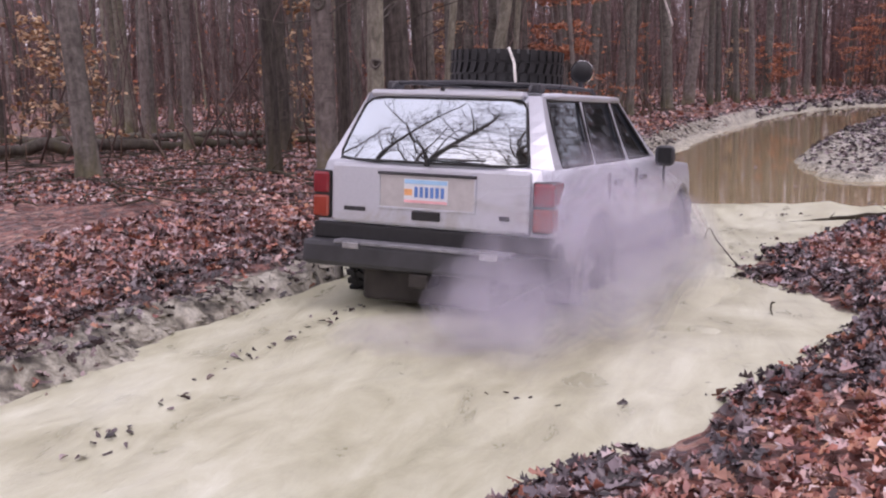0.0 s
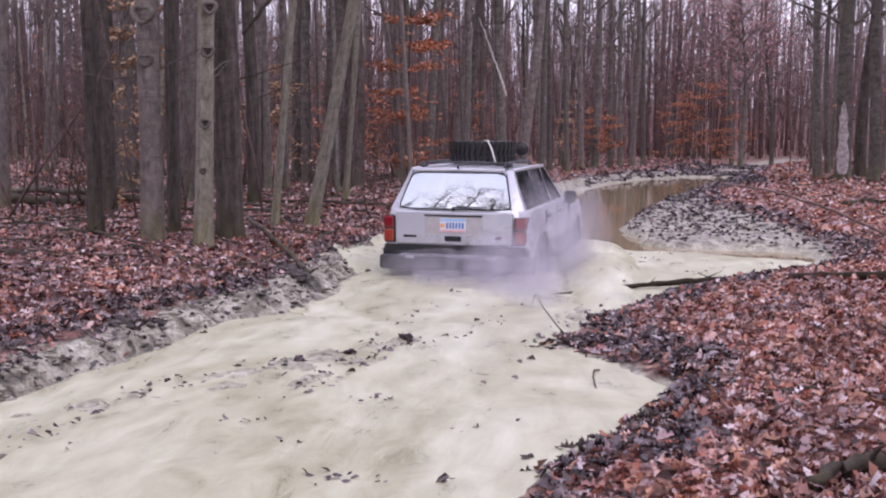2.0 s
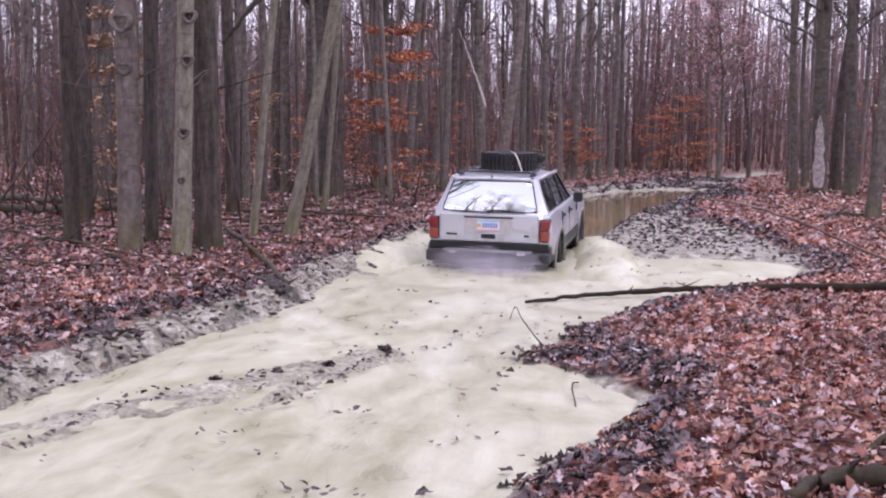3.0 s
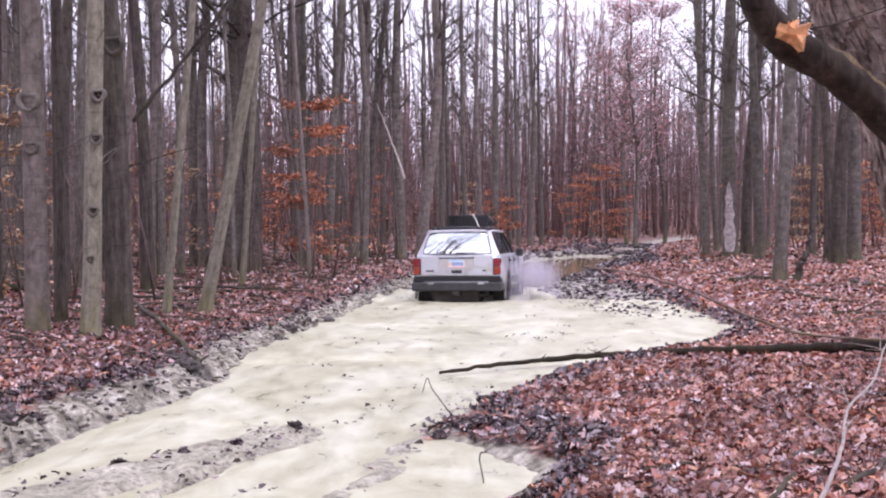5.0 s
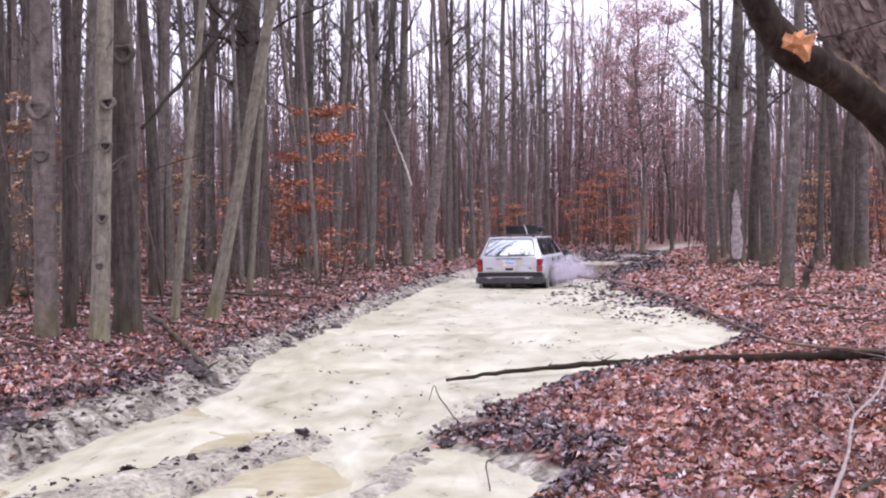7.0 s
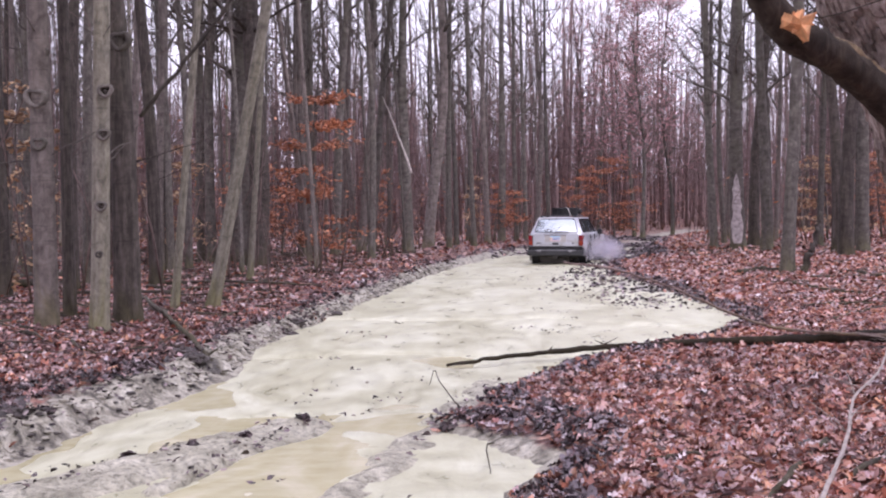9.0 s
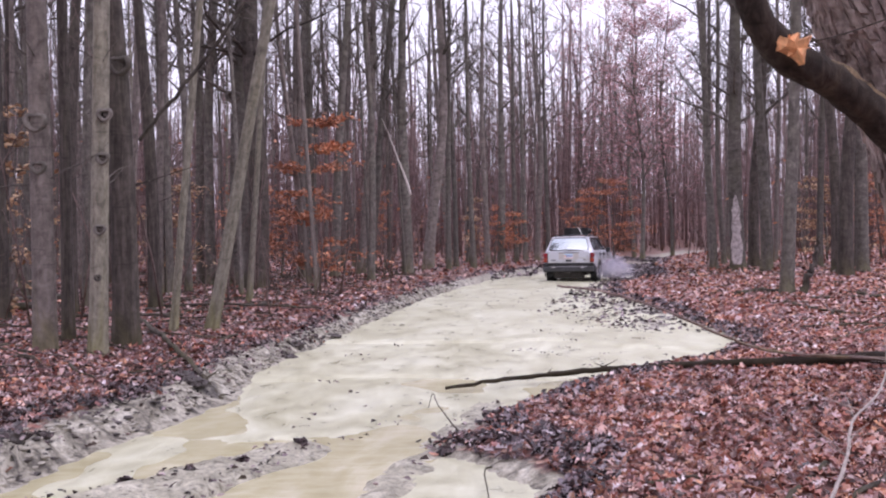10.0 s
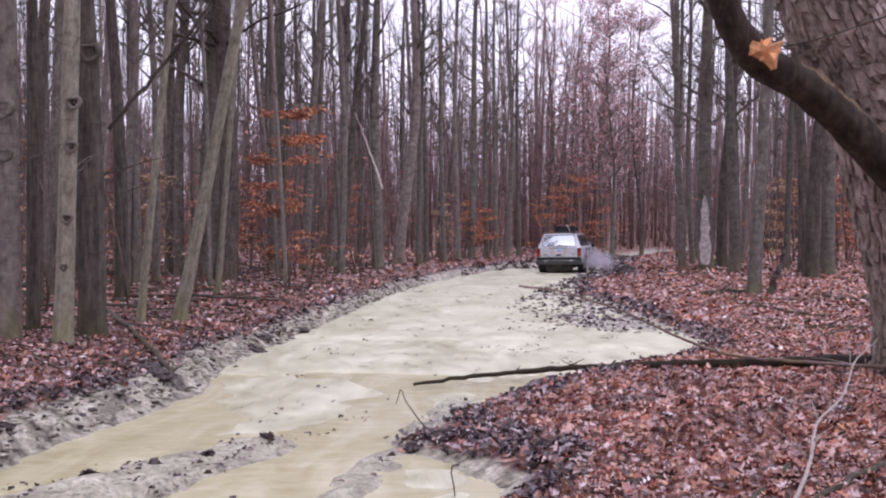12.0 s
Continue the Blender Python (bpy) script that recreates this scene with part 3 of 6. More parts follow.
def crown_mesh(seed, axis_pts, low, count, material, reach=3.2):
    """Bare limbs with twigs on the upper trunk, a few thin dead ones lower down."""
    rng = random.Random(seed)
    verts, faces = [], []
    tall = axis_pts[-1][0].z
    for k in range(count):
        z = rng.uniform(low, tall) if k > 4 else rng.uniform(1.8, low)
        i = min(range(len(axis_pts)), key=lambda q: abs(axis_pts[q][0].z - z))
        c, r = axis_pts[i]
        a = rng.uniform(0, 6.28)
        thin = k <= 4
        up = rng.uniform(0.0, 0.5) if thin else rng.uniform(0.5, 1.3)
        ln = rng.uniform(0.5, 1.6) if thin else reach * rng.uniform(0.5, 1.1) * (1.15 - 0.5 * z / tall)
        pts = limb(c, (math.cos(a), math.sin(a), up), ln, 0.014 if thin else r * rng.uniform(0.25, 0.45), rng, 5, verts, faces, kink=0.16)
        if thin:
            continue
        for p in pts[1:]:
            for _ in range(2):
                b = rng.uniform(0, 6.28)
                q = limb(p, (math.cos(b), math.sin(b), rng.uniform(0.2, 1.1)), ln * rng.uniform(0.25, 0.5), 0.014, rng, 3, verts, faces, kink=0.2, n=4)
                for s in q[1::2]:
                    e = rng.uniform(0, 6.28)
                    limb(s, (math.cos(e), math.sin(e), rng.uniform(0.1, 0.9)), rng.uniform(0.3, 0.8), 0.006, rng, 3, verts, faces, kink=0.2, n=2)
    return mesh_of("crown", verts, faces, material)


def tree(seed, material, r0=0.2, tall=19.0, low=4.5, count=26, bend=0.25, reach=3.2):
    ob = thing("tree", "tall bare tree with a straight grey-brown trunk", "tree", "forest trees")
    v, f, ax = trunk_mesh(seed, r0, tall, bend=bend)
    part("trunk", mesh_of("trunk", v, f, material), ob)
    part("crown", crown_mesh(seed + 50, ax, low, count, BARK_DARK if material is BARK_DARK else BARK, reach), ob, "bare limbs and twigs")
    return ob


def stand(ob, x, y, wide, lean=(0, 0), turn=0.0, tall=1.0, first=False, label=""):
    """Put a tree (or a copy of it) with its foot at x, y. wide: trunk's width; lean: metres sideways and ahead per metre of height."""
    z = float(height(np.array([x]), np.array([y]))[0])
    k = wide / 0.4
    up = Vector((lean[0], lean[1], 1)).normalized()
    m = Matrix.Translation((x, y, z)) @ Vector((0, 0, 1)).rotation_difference(up).to_matrix().to_4x4() @ pose(0, 0, 0, 0, 0, turn) @ Matrix.Diagonal((k, k, tall, 1))
    if first:
        ob.matrix_basis = m
    else:
        ob = copy_thing(ob, m @ Matrix.Diagonal([1 / v for v in ob.scale] + [1]))
    if label:
        ob["label"] = label
    return ob


KINDS = [tree(10 + i, (BARK, BARK_LIGHT, BARK_PALE, BARK_DARK, BARK, BARK_LIGHT)[i], bend=(0.12, 0.3, 0.15, 0.35, 0.5, 0.2)[i]) for i in range(6)]
SPREADING = tree(31, BARK, low=5.5, count=44, bend=0.5, reach=6.5)
MOSSY = "slim tree with pale greenish bark beside the flooded track"
# x, y of the foot, trunk width, kind, sideways lean
NEAR = [(-5.0, 11.9, 0.275, 1, 0.0, "tree with smooth grey bark and large old knots"), (-4.36, 11.85, 0.22, 2, 0.04, MOSSY), (-4.28, 12.6, 0.33, 3, 0.01, "tree with dark furrowed bark and a hollow scar"),
        (-4.22, 14.4, 0.12, 2, 0.10, MOSSY), (-3.80, 14.9, 0.19, 2, 0.21, "leaning slim tree with greenish bark"), (-4.6, 21.0, 0.13, 2, 0.08, MOSSY),
        (-5.6, 26.5, 0.58, 3, 0.06, ""), (-6.4, 28.0, 0.6, 0, 0.0, ""), (-7.3, 18.5, 0.24, 3, 0.0, ""), (-7.4, 24.0, 0.29, 1, 0.0, ""), (-9.4, 25.0, 0.19, 1, 0.02, ""),
        (-7.2, 28.0, 0.29, 4, 0.02, ""), (-8.3, 31.0, 0.25, 0, 0.01, ""), (-5.7, 34.0, 0.22, 1, 0.0, ""), (-5.3, 34.5, 0.25, 0, -0.02, ""), (-5.2, 31.5, 0.20, 5, 0.0, ""),
        (-4.6, 34.0, 0.33, 0, 0.06, ""), (-3.9, 35.5, 0.31, 1, 0.07, ""), (-3.6, 36.0, 0.27, 4, 0.1, ""), (-2.3, 36.0, 0.41, 0, 0.0, ""), (-1.7, 38.5, 0.44, 1, 0.06, ""),
        (-0.95, 39.0, 0.23, 0, 0.01, ""), (-0.7, 41.0, 0.22, 4, 0.0, ""), (0.0, 42.0, 0.23, 0, -0.02, ""), (0.6, 45.0, 0.26, 1, 0.0, ""), (1.25, 47.0, 0.37, 0, 0.03, ""), (2.0, 48.5, 0.24, 4, 0.0, ""), (2.5, 50.0, 0.25, 0, 0.0, ""), (3.2, 52.0, 0.30, 1, 0.01, ""), (3.9, 54.0, 0.25, 0, 0.0, ""),
        (6.65, 22.0, 0.29, 0, 0.05, "tree with a dead stub at its foot"), (9.75, 34.5, 0.38, 0, -0.01, ""), (8.7, 37.5, 0.30, 0, -0.03, ""), (10.4, 38.5, 0.42, 3, 0.0, ""), (12.3, 37.0, 0.25, 0, 0.02, ""), (9.3, 36.5, 0.54, 0, -0.02, "dying tree with a strip of bare grey wood"), (11.2, 32.0, 0.37, 3, 0.01, ""), (13.5, 36.5, 0.30, 0, 0.0, ""),
        (10.5, 46.0, 0.31, 1, -0.02, ""), (11.2, 49.0, 0.28, 0, 0.0, ""), (9.9, 41.0, 0.22, 4, -0.05, ""), (12.2, 42.0, 0.21, 5, 0.02, ""),
        (-7.91, 17.0, 0.30, 3, 0.0, ""), (-10.10, 23.0, 0.18, 0, 0.01, ""), (-5.24, 13.2, 0.17, 3, 0.0, ""), (-7.58, 20.0, 0.22, 4, 0.01, ""), (-5.92, 19.0, 0.25, 3, 0.0, ""), (-7.13, 24.0, 0.20, 0, 0.0, ""), (-6.98, 25.0, 0.20, 4, 0.0, ""), (-7.67, 29.0, 0.30, 3, 0.01, ""), (-9.0, 30.0, 0.3, 0, 0.0, ""), (-11.0, 31.0, 0.34, 3, 0.0, ""), (-12.4, 28.0, 0.3, 4, 0.0, ""), (-9.6, 21.0, 0.2, 3, 0.0, ""), (-6.2, 38.0, 0.4, 0, 0.0, ""), (-3.0, 30.0, 0.22, 4, 0.03, ""), (10.74, 30.0, 0.44, 3, 0.0, ""), (12.34, 33.0, 0.40, 0, 0.0, ""),
        (-8.5, 12.0, 0.30, 0, -0.04, ""), (-6.15, 12.8, 0.20, 3, 0.0, ""), (-8.7, 19.2, 0.12, 1, 0.0, ""), (-13.6, 22.0, 0.33, 0, 0.0, ""), (-14.5, 24.5, 0.14, 1, 0.0, ""), (-11.4, 26.0, 0.31, 4, 0.0, ""), (-12.2, 19.5, 0.20, 5, 0.02, ""), (-9.8, 17.0, 0.17, 1, 0.03, "")]


def plant_trees():
    rng = random.Random(8)
    used, taken = set(), []
    for x, y, w, k, lean, lab in NEAR:
        stand(KINDS[k], x, y, w, (lean, 0.0), rng.uniform(0, 360), 1.0, k not in used, lab)
        used.add(k)
        taken.append((x, y))
    # the wood behind, thick on both sides of the track
    count = tries = 0
    while count < 262 and tries < 9000:
        tries += 1
        d, a = 17 + 78 * rng.random() ** 0.8, radians(rng.uniform(-33, 42))
        x, y = -d * math.sin(a), d * math.cos(a)
        if float(off_line(np.array([x]), np.array([y]), ROAD, False)[0]) < 3.6 + 0.02 * d or float(shore_distance(np.array([x]), np.array([y]))[0]) < 2.2:
            continue
        if -1 < x < 8 and y < 44 or x > 0 and y < 30 or x > 4 and y < 42 and rng.random() < 0.6:
            continue
        if any((x - u) ** 2 + (y - v) ** 2 < 1.0 for u, v in taken):
            continue
        taken.append((x, y))
        count += 1
        stand(KINDS[rng.choice((0, 1, 1, 4, 4, 5, 5, 2, 3))], x, y, rng.choice((0.08, 0.09, 0.11, 0.13, 0.16, 0.2, 0.23, 0.3)), (rng.gauss(0, 0.045), rng.gauss(0, 0.03)), rng.uniform(0, 360), rng.uniform(0.85, 1.15))
    # trees at the back of the camera, mirrored in the glass and water
    for x, y, lean in ((-5.6, -3.5, 0.12), (4.6, -4.5, -0.1), (-6.5, -9.0, 0.15), (6.2, -0.5, -0.1), (-7.4, 0.0, 0.1), (3.6, -9.5, -0.1), (-4.4, -13.0, 0.0)):
        stand(SPREADING, x, y, 0.42, (lean, 0.0), rng.uniform(0, 360), rng.uniform(0.85, 1.0), x == -5.6)
    for _ in range(40):
        d, a = rng.uniform(5, 30), radians(rng.uniform(60, 300))
        x, y = -d * math.sin(a), d * math.cos(a)
        if -5.5 < x < 2.5:
            continue
        stand(KINDS[rng.choice((0, 1, 4))], x, y, rng.choice((0.24, 0.32, 0.4)), (rng.gauss(0, 0.05), rng.gauss(0, 0.05)), rng.uniform(0, 360), rng.uniform(0.8, 1.1))


plant_trees()


def far_wood():
    """Distant trunks and twigs, too many to count, as one mesh."""
    rng = random.Random(21)
    verts, faces = [], []
    for _ in range(2100):
        d, a = 66 + 150 * rng.random(), radians(rng.uniform(-36, 44))
        x, y = -d * math.sin(a), d * math.cos(a)
        if float(off_line(np.array([x]), np.array([y]), ROAD, False)[0]) < 4:
            continue
        h, r = rng.uniform(12, 21), rng.uniform(0.05, 0.17)
        g = float(height(np.array([x]), np.array([y]))[0])
        p, q = Vector((x, y, g - 0.4)), Vector((x + rng.gauss(0, 0.7), y, g + h))
        tube([p, p.lerp(q, 0.5) + Vector((rng.gauss(0, 0.2), 0, 0)), q], [r, r * 0.7, r * 0.15], 5, verts, faces)
        for k in range(14):
            s = p.lerp(q, rng.uniform(0.2, 0.9))
            b = rng.uniform(0, 6.28)
            limb(s, (math.cos(b), math.sin(b), rng.uniform(0.3, 1.2)), rng.uniform(1.5, 4.5), 0.045, rng, 3, verts, faces, n=3)
    # trunks carry the haze of distance in their pale colour
    tagged(new("far_wood", mesh_of("far_wood", verts, faces, BARK_HAZED)), "dense distant wood of bare trunks, paled to stand for haze", "trees", kind="stuff")
    # brush of thin stems under the trees
    verts, faces = [], []
    for _ in range(2600):
        d, a = 16 + 100 * rng.random(), radians(rng.uniform(-34, 42))
        x, y = -d * math.sin(a), d * math.cos(a)
        if x > 0 and y < 36 or float(off_line(np.array([x]), np.array([y]), ROAD, False)[0]) < 3 or float(shore_distance(np.array([x]), np.array([y]))[0]) < 1.5:
            continue
        z = float(height(np.array([x]), np.array([y]))[0])
        pts = limb((x, y, z), (rng.gauss(0, 0.25), rng.gauss(0, 0.25), 1), rng.uniform(0.8, 5.5), rng.uniform(0.008, 0.03), rng, 3, verts, faces, kink=0.1, n=5)
        for p in pts[2:]:
            b = rng.uniform(0, 6.28)
            limb(p, (math.cos(b), math.sin(b), rng.uniform(0.1, 0.8)), rng.uniform(0.3, 1.2), 0.007, rng, 3, verts, faces, n=2)
    # far thicket of thin stems that closes the view
    tv, tf = [], []
    for _ in range(4200):
        d, a = 72 + 140 * rng.random(), radians(rng.uniform(-36, 44))
        x, y = -d * math.sin(a), d * math.cos(a)
        if (x - 14) ** 2 + (y - 74) ** 2 < 60:
            continue
        g = 8 * float(step(np.array(d), 95, 230))
        pts = limb((x, y, g - 0.3), (rng.gauss(0, 0.2), rng.gauss(0, 0.2), 1), rng.uniform(4, 14), rng.uniform(0.03, 0.07), rng, 3, tv, tf, kink=0.1, n=4)
        for p in pts[1:]:
            for _ in range(2):
                b = rng.uniform(0, 6.28)
                limb(p, (math.cos(b), math.sin(b), rng.uniform(0.2, 1.0)), rng.uniform(0.8, 2.6), 0.025, rng, 3, tv, tf, n=2)
    # stems take the same bark colour, paled for haze
    tagged(new("thicket", mesh_of("thicket", tv, tf, BARK_HAZED)), "far brown thicket of thin bare stems, paled to stand for haze", "brush", kind="stuff")
    # dead sticks strewn on the forest floor
    sv, sf = [], []
    for _ in range(1500):
        x, y = rng.uniform(-17, -2.4), rng.uniform(9, 40)
        if rng.random() < 0.2:
            x = rng.uniform(5, 16)
            y = rng.uniform(15, 40)
        if float(shore_distance(np.array([x]), np.array([y]))[0]) < 0.7:
            continue
        a = rng.gauss(0, 0.7)
        ln = rng.uniform(0.3, 2.2)
        p = [Vector((x + k * ln * math.cos(a) / 4 + rng.gauss(0, 0.03), y + k * ln * math.sin(a) / 4, 0)) for k in range(5)]
        if min(float(shore_distance(np.array([q.x]), np.array([q.y]))[0]) for q in p) < 0.5:
            continue
        for q in p:
            q.z = float(height(np.array([q.x]), np.array([q.y]))[0]) + rng.uniform(0.01, 0.08)
        tube(p, [rng.uniform(0.006, 0.022) * (1 - 0.15 * k) for k in range(5)], 4, sv, sf)
    tagged(new("sticks", mesh_of("sticks", sv, sf, BARK_DARK)), "dead sticks strewn over the leaf litter", "sticks", kind="stuff")
    # a few dry leaves still hanging on the brush
    r = np.random.default_rng(12)
    n = 11000
    d, a = 30 + 85 * r.random(n), np.radians(r.uniform(-34, 42, n))
    x, y = -d * np.sin(a), d * np.cos(a)
    clump = rumple(x * 0.35, y * 0.35)
    ok = (clump > 0.1) & (off_line(x, y, ROAD, False) > 4) & (shore_distance(x, y) > 2.5) & ~((x > 0) & (y < 40))
    c = np.stack([x, y, height(x, y) + 0.4 + 4.2 * r.random(n) ** 1.5], 1)[ok]
    tagged(new("dry_leaves", leaf_cloud("dry_leaves", c, r.uniform(0.05, 0.11, len(c)), BEECH, 13, 0.7)), "dry brown leaves clinging to the brush", "leaves", kind="stuff")
    tagged(new("brush", mesh_of("brush", verts, faces, BARK_BROWN)), "thin bare saplings and brush under the trees", "brush", kind="stuff")


far_wood()


def sapling(x, y, tall, spread, leaves, material, seed, label, size=(0.035, 0.06), base=0.9):
    """A young tree that keeps its dry leaves in flat sprays."""
    rng = random.Random(seed)
    ob = thing("beech_sapling", label, "sapling", "saplings with dry leaves")
    ob.location = (x, y, float(height(np.array([x]), np.array([y]))[0]) - 0.05)
    verts, faces, spots = [], [], []
    stem = limb((0, 0, 0), (rng.gauss(0, 0.04), 0, 1), tall, 0.018 + 0.008 * tall, rng, 6, verts, faces, kink=0.05, n=8)
    levels = int(tall * 2.6)
    for k in range(levels):
        z = base + (tall - base) * (k + rng.random() * 0.5) / levels
        p = stem[min(8, int(z / tall * 8))]
        for _ in range(3):
            a = rng.uniform(0, 6.28)
            ln = spread * rng.uniform(0.5, 1.0) * (1.1 - 0.55 * z / tall)
            q = limb(p, (math.cos(a), math.sin(a), rng.uniform(-0.12, 0.35)), ln, 0.011, rng, 4, verts, faces, droop=0.015, kink=0.09, n=6)
            spots += q[1:]
            for s in q[2:]:
                b = a + rng.choice((-1, 1)) * rng.uniform(0.5, 1.1)
                w = limb(s, (math.cos(b), math.sin(b), 0.05), ln * 0.35, 0.005, rng, 3, verts, faces, kink=0.1, n=3)
                spots += w[1:]
    part("stem", mesh_of("stem", verts, faces, BARK), ob)
    r = np.random.default_rng(seed)
    sp = np.array([tuple(s) for s in spots])
    c = sp[r.integers(0, len(sp), leaves)] + r.normal(0, 1, (leaves, 3)) * np.array([0.09, 0.09, 0.05])
    part("foliage", leaf_cloud("foliage", c, r.uniform(*size, leaves), material, seed, 0.45), ob, "dry clinging leaves in flat sprays")
    return ob


ORANGE, TAN = "beech sapling holding rusty orange dry leaves", "beech sapling holding pale tan dry leaves"
for i, (x, y, tall, spread, n, mat, lab) in enumerate((
        (-4.15, 27.5, 5.0, 1.6, 2300, BEECH, ORANGE), (-7.9, 26.0, 3.6, 1.3, 900, PALE_BEECH, TAN), (-7.0, 31.0, 3.4, 1.4, 800, BEECH, ORANGE), (-4.3, 41.0, 3.4, 1.1, 900, BEECH, ORANGE),
        (0.9, 47.0, 3.0, 1.0, 700, BEECH, ORANGE), (-0.2, 46.5, 3.4, 0.7, 500, PALE_BEECH, TAN), (1.9, 48.0, 2.6, 1.0, 600, BEECH, ORANGE), (8.4, 62.0, 5.4, 2.6, 2600, BEECH, ORANGE), (5.9, 60.0, 4.4, 1.6, 1200, BEECH, ORANGE),
        (14.6, 43.0, 4.0, 2.2, 2200, PALE_BEECH, TAN), (17.6, 45.0, 4.2, 2.0, 1800, BEECH, ORANGE), (20.0, 48.0, 4.0, 2.0, 1400, BEECH, ORANGE), (-10.8, 24.5, 3.4, 1.2, 700, PALE_BEECH, TAN),
        (-10.2, 14.6, 2.6, 1.1, 420, PALE_BEECH, TAN), (-8.1, 17.6, 4.2, 0.9, 700, PALE_BEECH, TAN), (-13.5, 18.0, 2.6, 1.2, 500, PALE_BEECH, TAN), (-6.4, 34.0, 3.0, 1.3, 700, BEECH, ORANGE))):
    sapling(x, y, tall, spread, n, mat, 300 + i, lab, (0.04, 0.075))


def red_tree(x, y, tall, seed, n):
    """A slender tree far down the track that keeps small red leaves in its crown."""
    ob = thing("red_tree", "slender tree with thin dull red leaves in its crown", "tree", "saplings with dry leaves")
    ob.location = (x, y, 0.2)
    v, f, ax = trunk_mesh(seed, 0.14, tall, 8, 14, 0.4)
    part("trunk", mesh_of("trunk", v, f, BARK), ob)
    cm = crown_mesh(seed, ax, 4.0, 52, BARK_LIGHT, 4.4)
    part("crown", cm, ob)
    r = np.random.default_rng(seed)
    co = np.array([tuple(q.co) for q in cm.vertices])
    c = co[r.integers(0, len(co), n)] + r.normal(0, 0.25, (n, 3))
    part("foliage", leaf_cloud("foliage", c, r.uniform(0.04, 0.08, n), RED_LEAF, seed, 0.8), ob, "thin dull red leaves")


red_tree(10.2, 66.0, 18.0, 401, 6500)
red_tree(7.0, 72.0, 17.0, 402, 3500)
red_tree(13.4, 70.0, 17.0, 403, 4500)
red_tree(9.6, 59.0, 12.0, 404, 2200)
red_tree(11.8, 82.0, 18.0, 405, 3500)


# ---- the rough tree beside the camera, with its torn limb ----
def rough_tree():
    ob = thing("old_tree", "old tree with rough flaky bark and a torn low limb", "tree")
    rng = random.Random(5)
    pts = curve_points([(4.94, 10.1, 0.0), (4.79, 9.85, 0.6), (4.5, 9.55, 1.4), (4.2, 9.25, 2.0), (3.97, 9.05, 2.5), (3.64, 8.85, 3.1), (3.24, 8.6, 3.7), (2.74, 8.2, 5.2), (2.34, 7.9, 9.0)], 60)
    verts, faces = [], []
    tube(pts, [0.54 * (1 + 0.5 * math.exp(-i / 3)) * (1 - 0.006 * i) for i in range(60)], 40, verts, faces, rng, 0.05)
    part("trunk", mesh_of("trunk", verts, faces, BARK_ROUGH, False), ob)
    # plates of bark, each one tilted a little off the trunk
    v, f = [], []
    for i in range(2, 58):
        d = (pts[i + 1] - pts[i]).normalized()
        u = d.orthogonal().normalized()
        w = d.cross(u)
        for k in range(46):
            a = rng.uniform(0, 6.28)
            o = u * math.cos(a) + w * math.sin(a)
            s = o.cross(d)
            c = pts[i] + d * rng.uniform(0, 0.2) + o * (0.54 * (1 - 0.006 * i) * (1 + 0.5 * math.exp(-i / 3)) + 0.004)
            hw, hh, t = rng.uniform(0.018, 0.046), rng.uniform(0.05, 0.13), rng.uniform(0.022, 0.06)
            s, d2 = (s + d * rng.uniform(-0.4, 0.4)).normalized(), (d + s * rng.uniform(-0.22, 0.22)).normalized()
            b = len(v)
            for du, dv, dz in ((-1, -1, 0), (1, -0.8, 0), (0.9, 1, 0), (-0.9, 0.9, 0), (-0.7, -0.7, 1), (0.7, -0.6, 1), (0.6, 0.7, 0.6), (-0.6, 0.6, 0.6)):
                v.append(c + s * (du * hw * rng.uniform(0.7, 1.3)) + d2 * (dv * hh * rng.uniform(0.7, 1.3)) + o * (dz * t - 0.01))
            f += [(b + q[0], b + q[1], b + q[2], b + q[3]) for q in ((4, 5, 6, 7), (0, 1, 5, 4), (1, 2, 6, 5), (2, 3, 7, 6), (3, 0, 4, 7))]
    tagged(part("flaky_bark", mesh_of("flaky_bark", v, f, BARK_ROUGH, False), ob, "rough curling plates of bark"), kind="stuff")
    # the limb that reaches up over the view
    verts, faces = [], []
    way = curve_points([(4.75, 9.25, 1.50), (4.22, 8.9, 1.83), (3.74, 8.6, 2.19), (3.25, 8.35, 2.56), (2.87, 8.1, 2.77), (2.48, 7.85, 2.92), (2.23, 7.7, 3.13), (2.1, 7.6, 3.36), (1.95, 7.5, 3.7), (1.6, 7.3, 4.6)], 50)
    thick = [0.172 - 0.0017 * i + 0.012 * math.exp(-((i - 27) / 3) ** 2) for i in range(50)]
    tube(way, thick, 24, verts, faces, rng, 0.09)
    part("limb", mesh_of("limb", verts, faces, BARK_LIMB), ob, "dark limb with a mossy back")
    verts, faces = [], []
    tube([p + Vector((0.04, -0.02, 0.70 * w)) for p, w in zip(way, thick)][6:25], [0.02, 0.04] + [0.058] * 14 + [0.045, 0.03, 0.015], 10, verts, faces, rng, 0.25)
    part("mossy_back", mesh_of("mossy_back", verts, faces, flat_mat("tan_mossy_bark", (0.17, 0.12, 0.07), 0.9, var=0.6, scale=18.0, bump=0.8)), ob, "tan mossy bark along the limb's back")
    verts, faces = [], []
    tube(curve_points([(2.48, 7.68, 3.0), (2.66, 7.5, 3.0), (2.88, 7.3, 3.05), (3.2, 7.1, 3.15)], 12), [0.006] * 12, 5, verts, faces)
    part("twig", mesh_of("twig", verts, faces, BARK_DARK), ob)
    # the torn stub, a jagged slab of fresh wood
    verts, faces = [], []
